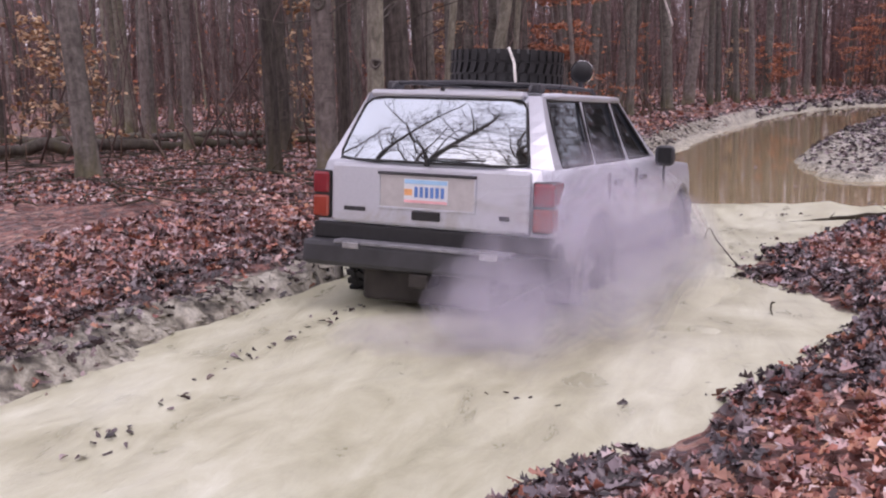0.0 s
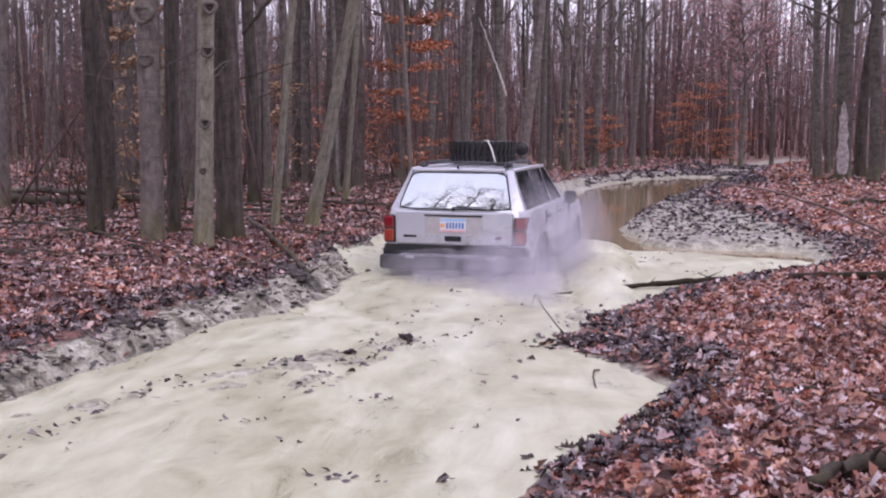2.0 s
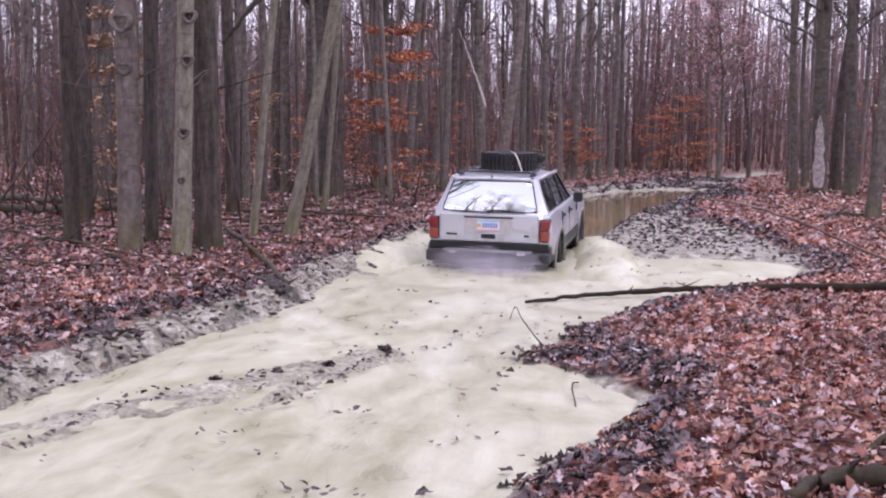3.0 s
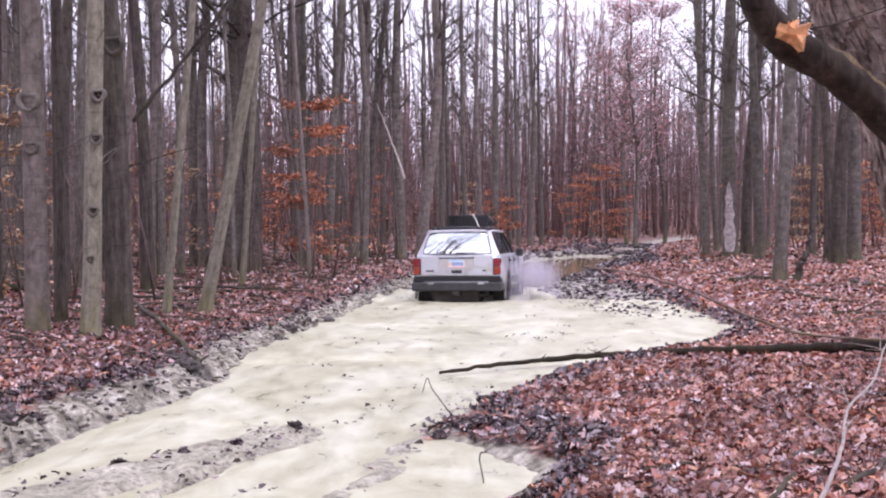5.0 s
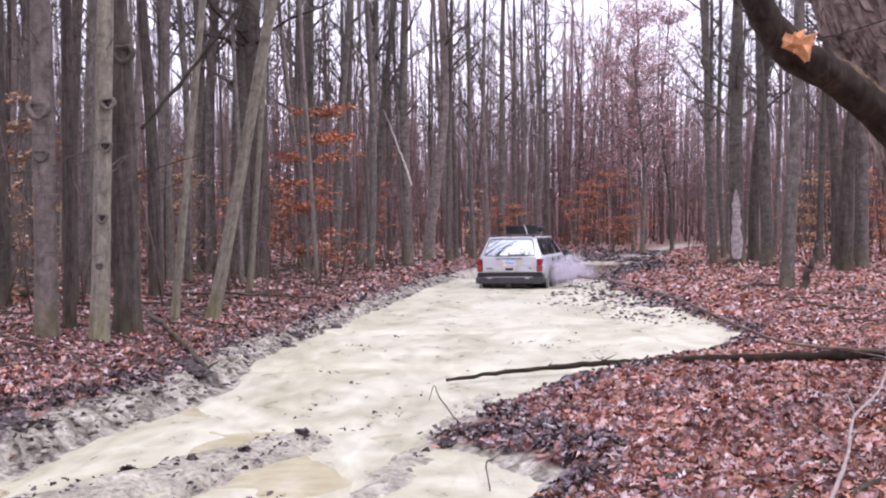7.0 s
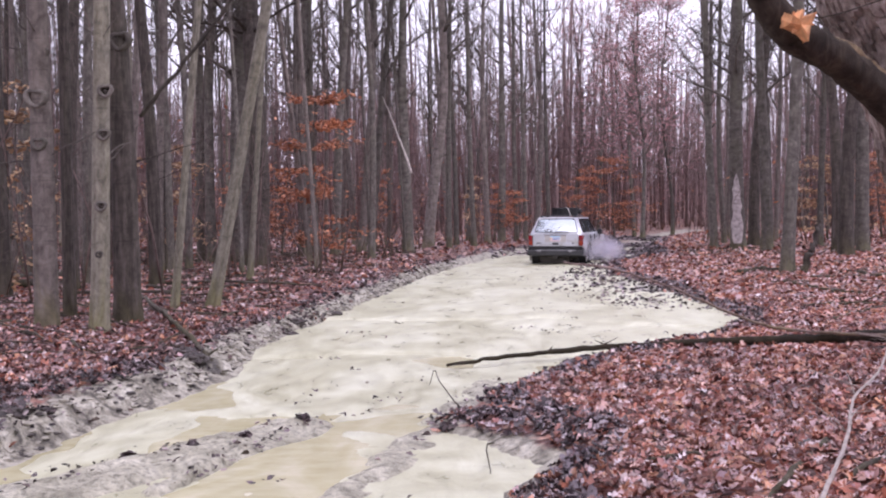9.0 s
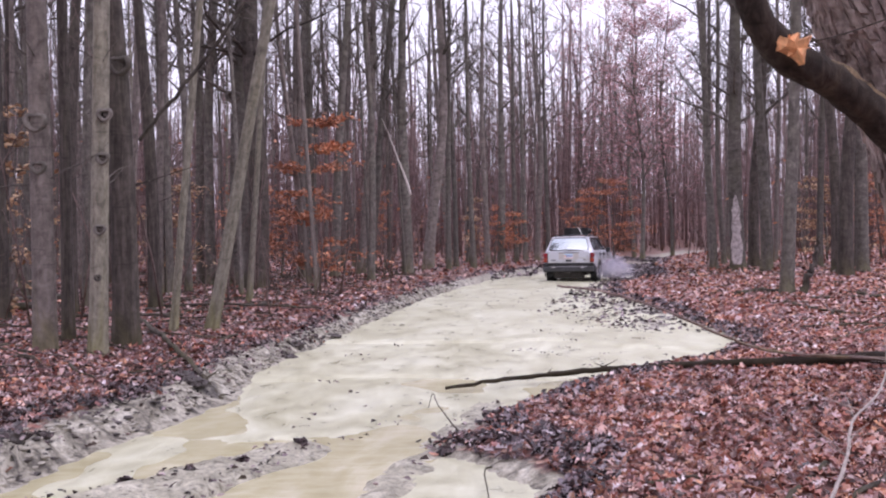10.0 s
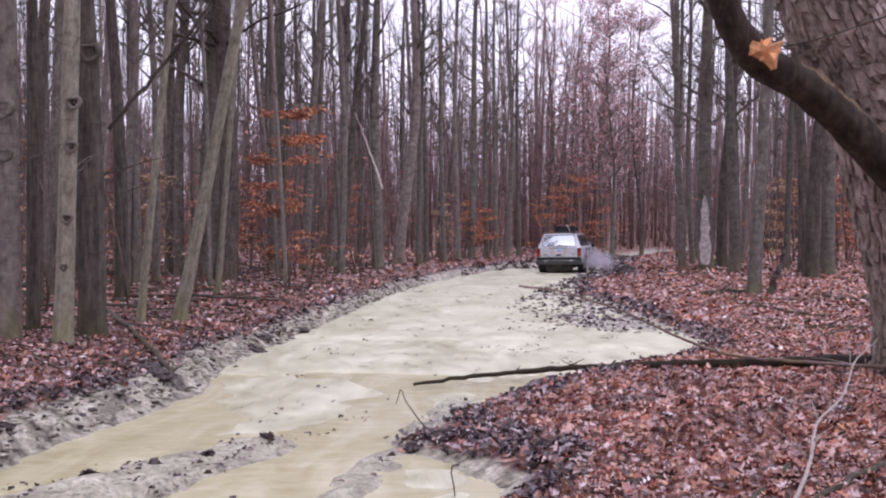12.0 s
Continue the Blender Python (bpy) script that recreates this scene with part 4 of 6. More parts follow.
    for i, (y, k) in enumerate(((7.84, 1.0), (7.70, 1.0), (7.60, 0.9), (7.55, 0.55))):
        for x, z in ((-0.13, 0.06), (-0.10, -0.02), (0.02, -0.05), (0.09, -0.13), (0.13, -0.02), (0.15, 0.08), (0.06, 0.05), (0.03, 0.10), (-0.03, 0.06), (-0.09, 0.10)):
            verts.append(Vector((2.42 + x * k + rng.uniform(-0.015, 0.015), y + rng.uniform(-0.03, 0.03), 2.96 + z * k + rng.uniform(-0.015, 0.015))))
    faces = quads(4, 10) + [tuple(30 + j for j in range(10))]
    part("stub", mesh_of("stub", verts, faces, CUTWOOD, False), ob, "fresh orange torn wood of a broken stub")
    for k in range(7):
        verts, faces = [], []
        a = rng.uniform(0, 6.28)
        limb((2.42 + 0.09 * math.cos(a), 7.6, 2.97 + 0.06 * math.sin(a)), (0.8 * math.cos(a), -0.5, 0.6 * math.sin(a)), rng.uniform(0.02, 0.05), 0.012, rng, 4, verts, faces, n=2)
        part("splinter", mesh_of("splinter", verts, faces, CUTWOOD, False), ob, "splinter of pale wood")
    return ob


rough_tree()


# ---- fallen wood ----
def branch(name, label, pts, r0, r1, material, seed, twigs=0, rough=0.12, tw=0.5):
    rng = random.Random(seed)
    verts, faces = [], []
    n = max(16, 6 * len(pts))
    way = [p + Vector((rng.gauss(0, 0.25), rng.gauss(0, 0.25), rng.gauss(0, 0.3))) * r0 for p in curve_points(pts, n)]
    tube(way, [r0 + (r1 - r0) * i / (n - 1) for i in range(n)], 10, verts, faces, rng, rough)
    ob = tagged(new(name, mesh_of(name, verts, faces, material)), label, "branch", "fallen wood")
    if twigs:
        for _ in range(twigs):
            v, f = [], []
            p = way[rng.randrange(2, n)]
            a = rng.uniform(0, 6.28)
            limb(p, (math.cos(a), math.sin(a), rng.uniform(0.1, 0.9)), rng.uniform(0.3, 1) * tw, min(r0, r1) * 0.7, rng, 4, v, f, n=4)
            part("twig", mesh_of("twig", v, f, material), ob)
    return ob


def gz(x, y, up=0.03):
    return (x, y, max(0.0, float(height(np.array([x]), np.array([y]))[0])) + up)


LOGWAY = [(-0.27, 10.55, 0.06), (0.22, 10.85, 0.08), (0.72, 11.1, 0.10), (1.38, 11.35, 0.12), (1.84, 11.36, 0.13), (2.56, 11.19, 0.19), (3.07, 10.87, 0.23), (3.61, 10.65, 0.28), (4.1, 10.41, 0.32), (4.3, 10.2, 0.34)]
TWIGWAY = [(4.05, 9.5, 0.62), (3.5, 8.6, 0.55), (2.85, 7.2, 0.48), (2.4, 6.45, 0.42), (2.1, 5.7, 0.38), (1.85, 5.15, 0.34), (1.5, 4.4, 0.32)]
LONG_LOG = branch("fallen_log", "long dark wet fallen branch lying out over the mud", LOGWAY, 0.016, 0.062, BARK_LIMB, 1, 6, 0.22, 0.3)
BENT = branch("bent_branch", "long thin brown branch sprung up over the leaves", [(0.88, 11.6, 1.02), (1.4, 11.5, 0.95), (2.0, 11.3, 0.76), (2.58, 11.1, 0.49), (3.01, 10.9, 0.34), (3.44, 10.55, 0.31), (3.83, 10.1, 0.33), (4.2, 9.75, 0.35)] + [(4.6, 9.5, 0.36)], 0.012, 0.019, BARK_BROWN, 2, 5, 0.1, 0.4)
branch("pale_twig", "pale barkless twig standing over the leaves", TWIGWAY, 0.007, 0.012, BAREWOOD, 3, 9, 0.08, 0.6)
branch("stick", "dark stick on the wet leaves", [gz(2.15, 6.2), gz(1.8, 5.6), gz(1.4, 4.95)], 0.02, 0.014, BARK_DARK, 4)
branch("stick", "dark stick on the wet leaves", [gz(2.75, 6.2), gz(2.3, 5.65), gz(1.9, 5.2)], 0.022, 0.014, BARK_DARK, 5)
branch("stick", "short dark stick on the wet leaves", [gz(1.05, 6.0), gz(1.25, 6.05), gz(1.45, 6.0)], 0.012, 0.008, BARK_DARK, 6)
branch("fallen_branch", "crooked dead branch sliding down the muddy bank", [(-5.05, 15.47, 0.45), (-4.2, 13.6, 0.42), (-3.47, 12.04, 0.33), (-2.84, 10.67, 0.24), (-2.52, 10.2, 0.03)], 0.032, 0.026, BARK_DARK, 7, 2)
branch("fallen_log", "old fallen trunk lying on the leaf litter", [gz(-14.5, 14.8, 0.12), gz(-12.0, 16.2, 0.14), gz(-10.0, 17.8, 0.12), gz(-7.6, 19.2, 0.1)], 0.13, 0.08, BARK_DARK, 8)
branch("fallen_log", "old fallen trunk lying on the leaf litter", [gz(-16.0, 20.0, 0.12), gz(-12.5, 20.8, 0.12), gz(-9.0, 22.4, 0.08)], 0.11, 0.06, BARK, 9)
branch("fallen_branch", "dead branch lying among the trees", [gz(-6.6, 12.7, 0.05), gz(-5.8, 12.2, 0.07), gz(-5.0, 11.9, 0.05)], 0.025, 0.015, BARK_DARK, 10, 3)
branch("fallen_branch", "dead branch lying among the trees", [gz(-6.2, 19.5, 0.06), gz(-4.4, 18.6, 0.1), gz(-2.9, 19.4, 0.05)], 0.03, 0.015, BARK_DARK, 11, 3)
branch("fallen_branch", "dead branch lying among the trees", [gz(-6.5, 16.6, 0.06), gz(-5.0, 16.9, 0.08), gz(-3.3, 17.3, 0.05)], 0.03, 0.015, BARK_DARK, 12, 3)
branch("fallen_branch", "dead branch lying on the red leaves", [gz(7.0, 14.0, 0.05), gz(5.6, 15.2, 0.06), gz(4.9, 15.4, 0.05)], 0.03, 0.015, BARK_DARK, 13, 3)
branch("fallen_branch", "dead branch lying on the red leaves", [gz(9.5, 19.5, 0.05), gz(7.5, 20.2, 0.06), gz(5.4, 21.3, 0.05)], 0.035, 0.015, BARK_DARK, 14, 4)
branch("fallen_branch", "dark root and branch by a tree foot", [gz(5.71, 22.27, 0.05), gz(6.37, 22.89, 0.05), gz(6.63, 21.88, 0.05)], 0.050, 0.025, BARK_DARK, 40, 3)
branch("fallen_branch", "dead branch lying on the red leaves", [gz(5.83, 18.86, 0.05), gz(5.95, 17.51, 0.05), gz(6.26, 16.79, 0.05)], 0.030, 0.015, BARK_DARK, 41, 3)
branch("fallen_branch", "dead branch lying on the red leaves", [gz(4.58, 13.12, 0.05), gz(5.20, 14.02, 0.05), gz(5.85, 14.69, 0.05)], 0.022, 0.011, BARK_DARK, 42, 3)
branch("fallen_branch", "dead branch lying on the red leaves", [gz(7.74, 20.94, 0.05), gz(7.73, 19.76, 0.05), gz(8.37, 20.25, 0.05)], 0.035, 0.018, BARK_DARK, 43, 3)
branch("fallen_branch", "pale dead branch lying among the trees", [gz(16.69, 51.74, 0.05), gz(17.65, 52.85, 0.05), gz(18.66, 54.00, 0.05)], 0.050, 0.025, BAREWOOD, 44, 3)
branch("fallen_branch", "dead branch lying among the trees", [gz(-5.83, 18.19, 0.05), gz(-4.72, 17.79, 0.05), gz(-4.02, 20.12, 0.05)], 0.035, 0.018, BARK_DARK, 45, 3)
branch("fallen_branch", "dead branch lying among the trees", [gz(-10.39, 24.08, 0.05), gz(-8.89, 22.32, 0.05), gz(-7.86, 24.07, 0.05)], 0.050, 0.025, BARK_DARK, 46, 3)
branch("fallen_branch", "dead branch lying among the trees", [gz(-6.33, 29.91, 0.05), gz(-4.71, 27.25, 0.05), gz(-3.94, 31.83, 0.05)], 0.030, 0.015, BARK_DARK, 47, 3)
branch("rotten_log", "crumbling brown end of a rotten log in the leaves", [gz(0.92, 4.30, 0.03), gz(1.15, 4.52, 0.06), gz(1.4, 4.45, 0.06), gz(1.75, 4.30, 0.05)], 0.028, 0.06, BARK_DARK, 60, 5, 0.2, 0.35)
branch("thin_twig", "thin bent twig sticking out of the mud", [(-0.05, 7.9, 0.06), (-0.25, 8.4, 0.22), (-0.33, 9.0, 0.24), (-0.40, 9.6, 0.02)], 0.006, 0.003, BARK_DARK, 15)
branch("thin_twig", "thin twig hanging over the mud", [(0.15, 6.9, 0.06), (0.1, 6.6, 0.1), (0.12, 6.2, 0.03)], 0.006, 0.004, BARK_DARK, 16)
branch("dead_stub", "broken dead stub beside a tree foot", [gz(6.95, 21.9, -0.05), gz(7.15, 21.9, 0.6), gz(7.35, 21.9, 1.25)], 0.09, 0.03, BARK_DARK, 17)
branch("leaning_branch", "dead branch caught between the trunks", [(-4.0, 12.4, 2.87), (-3.49, 12.4, 3.45), (-2.84, 12.4, 4.26), (-2.5, 12.4, 4.85)], 0.025, 0.018, BARK_DARK, 18)


branch("pale_snag", "broken pale barkless branch hanging against a trunk", [(-2.03, 34.0, 3.04), (-2.27, 34.0, 3.79), (-2.6, 34.1, 4.7), (-2.95, 34.2, 5.6)], 0.045, 0.005, flat_mat("bleached_wood", (0.55, 0.50, 0.47), 0.7, var=0.3), 19)


# ---- knots and bare patches on the nearest trunks ----
def knot(owner, x, y, z, size, seed):
    """A raised lip of bark round a dark eye, left by a lost limb."""
    rng = random.Random(seed)
    verts, faces = [], []
    n, k = 16, 6
    for i in range(n):
        a = 2 * math.pi * i / n
        for j in range(k):
            b = 2 * math.pi * j / k
            r = 0.72 * size * (1 + 0.40 * math.cos(b) + rng.uniform(-0.08, 0.08))
            verts.append(Vector((x + r * math.cos(a), y + 0.012 - 0.3 * size * math.sin(b), z + 0.8 * r * math.sin(a) + 0.25 * size * abs(math.cos(a)))))
    for i in range(n):
        for j in range(k):
            faces.append((i * k + j, i * k + (j + 1) % k, ((i + 1) % n) * k + (j + 1) % k, ((i + 1) % n) * k + j))
    at = owner.matrix_basis.inverted()
    ob = part("knot", mesh_of("knot", verts, faces, BARK), owner, "swollen knot round a dark eye", at)
    verts, faces = [], []
    limb((x, y + 0.06, z + 0.1 * size), (0, -1, 0.1), 0.06, size * 0.66, rng, 10, verts, faces, n=2)
    part("eye", mesh_of("eye", verts, faces, BARK_DARK), ob)


def nearest_tree(x, y):
    return min((o for o in scene.objects if o.name.split(".")[0] == "tree"), key=lambda o: (o.location.x - x) ** 2 + (o.location.y - y) ** 2)


for i, (tx, ty, x, y, z, size) in enumerate(((-5.0, 11.9, -4.99, 11.73, 3.02, 0.15), (-5.0, 11.9, -4.90, 11.74, 3.55, 0.08), (-5.0, 11.9, -4.97, 11.73, 2.50, 0.10), (-4.36, 11.85, -4.22, 11.74, 3.22, 0.10), (-4.36, 11.85, -4.25, 11.74, 2.72, 0.09),
                                            (-4.36, 11.85, -4.29, 11.73, 1.90, 0.08), (-4.36, 11.85, -4.32, 11.73, 1.35, 0.05), (-4.28, 12.6, -4.24, 12.44, 3.80, 0.16), (-6.4, 28.0, -6.42, 27.68, 5.5, 0.22))):
    knot(nearest_tree(tx, ty), x, y, z, size, i)


def bare_strip(owner, x, y, z0, z1, r, wide):
    """A torn strip where the bark is gone."""
    rng = random.Random(3)
    verts = []
    for i in range(14):
        z = z0 + (z1 - z0) * i / 13
        t = i / 13
        w = wide * min(1.0, 0.6 + 2.0 * t) * (1 - 0.6 * t) * (1 - t ** 9) * rng.uniform(0.7, 1.2)
        for j in range(6):
            a = -math.pi / 2 - 0.3 + w * (-1 + 2 * j / 5)
            verts.append(Vector((x + r * math.cos(a) - 0.02 * (z - z0), y + r * math.sin(a), z)))
    part("bare_wood", mesh_of("bare_wood", verts, quads(14, 6, 0, False), flat_mat("torn_pale_wood", (0.42, 0.375, 0.37), 0.85, var=0.5, scale=9.0, bump=0.6)), owner, "pale bare wood where bark has torn away", owner.matrix_basis.inverted())


bare_strip(nearest_tree(9.3, 36.5), 9.29, 36.5, 0.45, 2.9, 0.315, 0.85)
bare_strip(nearest_tree(9.3, 36.5), 9.24, 36.5, 2.7, 5.6, 0.29, 0.40)


# ---- clods and floating debris ----
def debris():
    r = np.random.default_rng(31)
    spots = []
    for _ in range(70):
        y = 4.5 + 26 * r.random() ** 1.6
        lo, hi = np.interp(y, [4, 8, 12, 20, 30], [-3.2, -2.9, -2.3, -1.6, -0.6]), np.interp(y, [4, 6, 8, 10, 13, 20, 30], [-0.7, 0.2, -0.3, 0.5, 2.8, 3.2, 3.4])
        x = r.uniform(lo, hi)
        for _ in range(r.integers(2, 9)):
            spots.append((x + r.normal(0, 0.07), y + r.normal(0, 0.05), 0.055 + 0.02 * r.random()))
    # scraps left along the wheel ridges
    for (x0, y0), (x1, y1), n in (((-2.9, 5.5), (-1.3, 7.85), 45), ((-1.75, 6.0), (-1.2, 7.9), 90), ((-0.7, 5.7), (0.2, 9.8), 30)):
        for _ in range(n):
            t = r.random()
            spots.append((x0 + (x1 - x0) * t + r.normal(0, 0.08), y0 + (y1 - y0) * t + r.normal(0, 0.08), 0.05 + 0.03 * r.random()))
    # trampled scraps down the left bank
    for (x0, y0), (x1, y1), n in (((-2.75, 3.3), (-2.7, 4.9), 26), ((-2.7, 4.9), (-2.6, 6.4), 30)):
        for _ in range(n):
            t = r.random()
            spots.append((x0 + (x1 - x0) * t + r.normal(0, 0.05), y0 + (y1 - y0) * t + r.normal(0, 0.05), 0.085))
    for _ in range(2600):
        y = r.uniform(4, 32)
        x = np.interp(y, [2, 5.4, 6.8, 8, 8.9, 10.4, 12.1, 14.6, 16.2, 20.4, 25.9, 31.5], [-3.4, -3.3, -3.02, -2.85, -2.65, -2.45, -2.48, -2.3, -2.0, -1.65, -1.2, -0.3]) - 0.1 - abs(r.normal(0.25, 0.25))
        if rumple(np.array(x * 1.7), np.array(y * 1.7)) > -0.05:
            spots.append((x, y, float(height(np.array([x]), np.array([y]))[0]) + 0.015))
    c = np.array(spots)
    tagged(new("mud_debris", leaf_cloud("mud_debris", c, r.uniform(0.010, 0.034, len(c)), DARK_LITTER, 91, 0.35, 0.5)), "dark scraps of leaf and twig on the mud", "debris", kind="stuff")


def clod(x, y, size, seed, label="dark clod of mud and leaves on the bank"):
    bm = bmesh.new()
    bmesh.ops.create_icosphere(bm, subdivisions=4, radius=1)
    for v in bm.verts:
        d = v.co.normalized()
        k = 1 + 0.45 * noise.noise(d * 1.7 + Vector((seed, 0, 0))) + 0.25 * noise.noise(d * 5 + Vector((0, seed, 0)))
        v.co = Vector((d.x * size * 1.3, d.y * size, d.z * size * 0.6)) * k
    ob = new("mud_clod", from_bm("mud_clod", bm, DARKMUD, True))
    ob.location = (x, y, max(0.02, float(height(np.array([x]), np.array([y]))[0])) + size * 0.15)
    tagged(ob, label, "clod", "mud clods")
    r = np.random.default_rng(int(seed * 10))
    n = 40
    d = r.normal(0, 1, (n, 3))
    d /= np.linalg.norm(d, axis=1)[:, None]
    c = d * np.array([size * 1.35, size * 1.05, size * 0.65])
    tagged(part("leaf_cover", leaf_cloud("leaf_cover", c, r.uniform(0.018, 0.04, n), DARK_LITTER, int(seed * 10) + 1, 1.0), ob, "dark leaves stuck to the clod"), kind="stuff")


def bank_lumps(name, material, count, low, high, seed, label):
    """Small uneven lumps of mud pressed into the left bank, as one mesh."""
    r = np.random.default_rng(seed)
    bm = bmesh.new()
    bmesh.ops.create_icosphere(bm, subdivisions=2, radius=1)
    ball = np.array([tuple(v.co) for v in bm.verts])
    tri = np.array([[v.index for v in f.verts] for f in bm.faces])
    bm.free()
    line = np.array(LEFT)
    y = r.uniform(4.5, 30, count * 3)
    x = np.interp(y, line[:, 1], line[:, 0]) - 0.03 - np.abs(r.normal(0.15, 0.22, len(y)))
    keep = np.flatnonzero(rumple(x * 2.3 + seed, y * 2.1) > -0.15)[:count]
    x, y = x[keep], y[keep]
    size = r.uniform(low, high, len(x)) * (0.55 + 0.025 * y)
    wob = 1 + 0.42 * r.normal(0, 1, (len(x), len(ball), 1)).clip(-1.2, 1.2) * 0.7
    pts = ball[None] * wob * size[:, None, None] * np.array([1.5, 1.2, 0.5]) + np.stack([x, y, height(x, y) - 0.1 * size], 1)[:, None]
    faces = (np.arange(len(x))[:, None, None] * len(ball) + tri[None]).reshape(-1, 3)
    tagged(new(name, mesh_of(name, pts.reshape(-1, 3).tolist(), faces.tolist(), material)), label, "mud", kind="stuff")


bank_lumps("mud_lumps", WETMUD, 1900, 0.008, 0.038, 3, "pale lumps of wet mud on the trampled bank")
bank_lumps("dark_mud_lumps", DARKMUD, 600, 0.008, 0.036, 8, "dark crumbs of earth on the trampled bank")
debris()
for i, (x, y, size) in enumerate(((-3.3, 7.25, 0.09), (-3.18, 7.5, 0.05), (-2.8, 10.2, 0.10), (-3.0, 10.6, 0.11), (-1.28, 7.7, 0.032), (-1.9, 6.9, 0.026), (-1.62, 7.25, 0.022), (-2.3, 6.75, 0.034),
                               (-0.18, 7.55, 0.05), (0.0, 7.7, 0.06), (0.2, 8.9, 0.06), (-2.45, 13.6, 0.09), (-2.5, 14.4, 0.1), (-2.2, 16.0, 0.09))):
    clod(x, y, size, i * 2.3)


# ---- the car ----
PAINT = None


def paint_material():
    k = Nodes("silver_car_paint", 0.3, 0.35, 0.5)
    dirt = k.noise(3.2, 6, warp=0.8)
    sep = k.n("ShaderNodeSeparateXYZ")
    k.link(k.tc.outputs["Object"], sep.inputs["Vector"])
    low = k.n("ShaderNodeMapRange")
    low.inputs["From Min"].default_value, low.inputs["From Max"].default_value = 1.05, 0.35
    k.link(sep.outputs["Z"], low.inputs["Value"])
    both = k.n("ShaderNodeMath")
    both.operation = "MULTIPLY_ADD"
    both.inputs[1].default_value = 0.55
    k.link(low.outputs["Result"], both.inputs[0])
    k.link(dirt, both.inputs[2])
    mask = k.ramp(both.outputs[0], [(0.62, 0.0), (0.95, 0.85)])
    k.colour(k.mix(mask, k.ramp(k.noise(120, 2), [(0.3, (0.56, 0.58, 0.64)), (0.7, (0.62, 0.64, 0.70))]), (0.36, 0.33, 0.28)))
    k.rough(k.ramp(mask, [(0.0, 0.28), (1.0, 0.75)]))
    k.b.inputs["Coat Weight"].default_value = 0.4
    return k.m


PAINT = paint_material()
PLASTIC = flat_mat("dark_grey_plastic", (0.055, 0.055, 0.062), 0.5, var=0.35, scale=6.0)
BUMPER = flat_mat("muddy_grey_bumper", (0.036, 0.036, 0.041), 0.5, var=0.5, scale=4.0)
STEP = flat_mat("worn_grey_step", (0.20, 0.20, 0.22), 0.4, var=0.4, scale=9.0)
BLACK = flat_mat("black_rubber", (0.015, 0.015, 0.016), 0.6, var=0.3, scale=20.0)
UNDER = flat_mat("muddy_underbody", (0.035, 0.03, 0.026), 0.8, var=0.5, scale=5.0)
CHROME = flat_mat("chrome", (0.75, 0.75, 0.76), 0.12, 1.0, var=0.05)
STEEL = flat_mat("alloy_rim", (0.42, 0.42, 0.43), 0.35, 0.8, var=0.3)
STRAP = flat_mat("white_strap", (0.72, 0.70, 0.66), 0.8, var=0.15, scale=40.0)
PLATE = flat_mat("white_plate", (0.74, 0.76, 0.80), 0.4, var=0.04)
BLUE = flat_mat("blue_print", (0.10, 0.22, 0.55), 0.5, var=0.1)
SKYBLUE = flat_mat("pale_blue_print", (0.35, 0.60, 0.85), 0.5, var=0.1)
WARM = flat_mat("orange_print", (0.85, 0.42, 0.18), 0.5, var=0.1)
PINK = flat_mat("pink_print", (0.85, 0.45, 0.48), 0.5, var=0.1)
ARCH = flat_mat("muddy_wheel_arch", (0.24, 0.225, 0.21), 0.6, var=0.4, scale=8.0)
# silver again for the plate recess, with its shade put into the colour
RECESS = flat_mat("shaded_silver_recess", (0.52, 0.50, 0.50), 0.45, 0.2, var=0.1)


def lens_mat(name, c):
    k = Nodes(name, 0.12, spec=0.6)
    g = k.n("ShaderNodeTexWave")
    g.inputs["Scale"].default_value = 22.0
    k.link(k.coords((0, 0, 1)), g.inputs["Vector"])
    k.colour(k.mix(0.5, k.ramp(g.outputs["Fac"], [(0.2, tuple(v * 0.7 for v in c)), (0.8, c)]), k.ramp(k.noise(7, 3), [(0.3, tuple(v * 0.6 for v in c)), (0.7, c)])))
    k.b.inputs["Coat Weight"].default_value = 0.5
    return k.m


RED, AMBER = lens_mat("red_lens", (0.30, 0.012, 0.024)), lens_mat("orange_lens", (0.40, 0.055, 0.030))


def glass_mat(name, tint, gloss):
    k = Nodes(name)
    g, d, mx = k.n("ShaderNodeBsdfGlossy"), k.n("ShaderNodeBsdfTransparent"), k.n("ShaderNodeMixShader")
    g.inputs["Roughness"].default_value = 0.02
    g.inputs["Color"].default_value = (0.80, 0.89, 0.94, 1)
    d.inputs["Color"].default_value = (*tint, 1)
    fr = k.n("ShaderNodeFresnel")
    fr.inputs["IOR"].default_value = gloss
    k.link(fr.outputs["Fac"], mx.inputs["Fac"])
    k.link(d.outputs["BSDF"], mx.inputs[1])
    k.link(g.outputs["BSDF"], mx.inputs[2])
    k.link(mx.outputs["Shader"], k.t.nodes["Material Output"].inputs["Surface"])
    return k.m


REAR_GLASS, SIDE_GLASS = glass_mat("dark_rear_glass", (0.10, 0.11, 0.12), 11.0), glass_mat("tinted_side_glass", (0.20, 0.21, 0.23), 1.9)


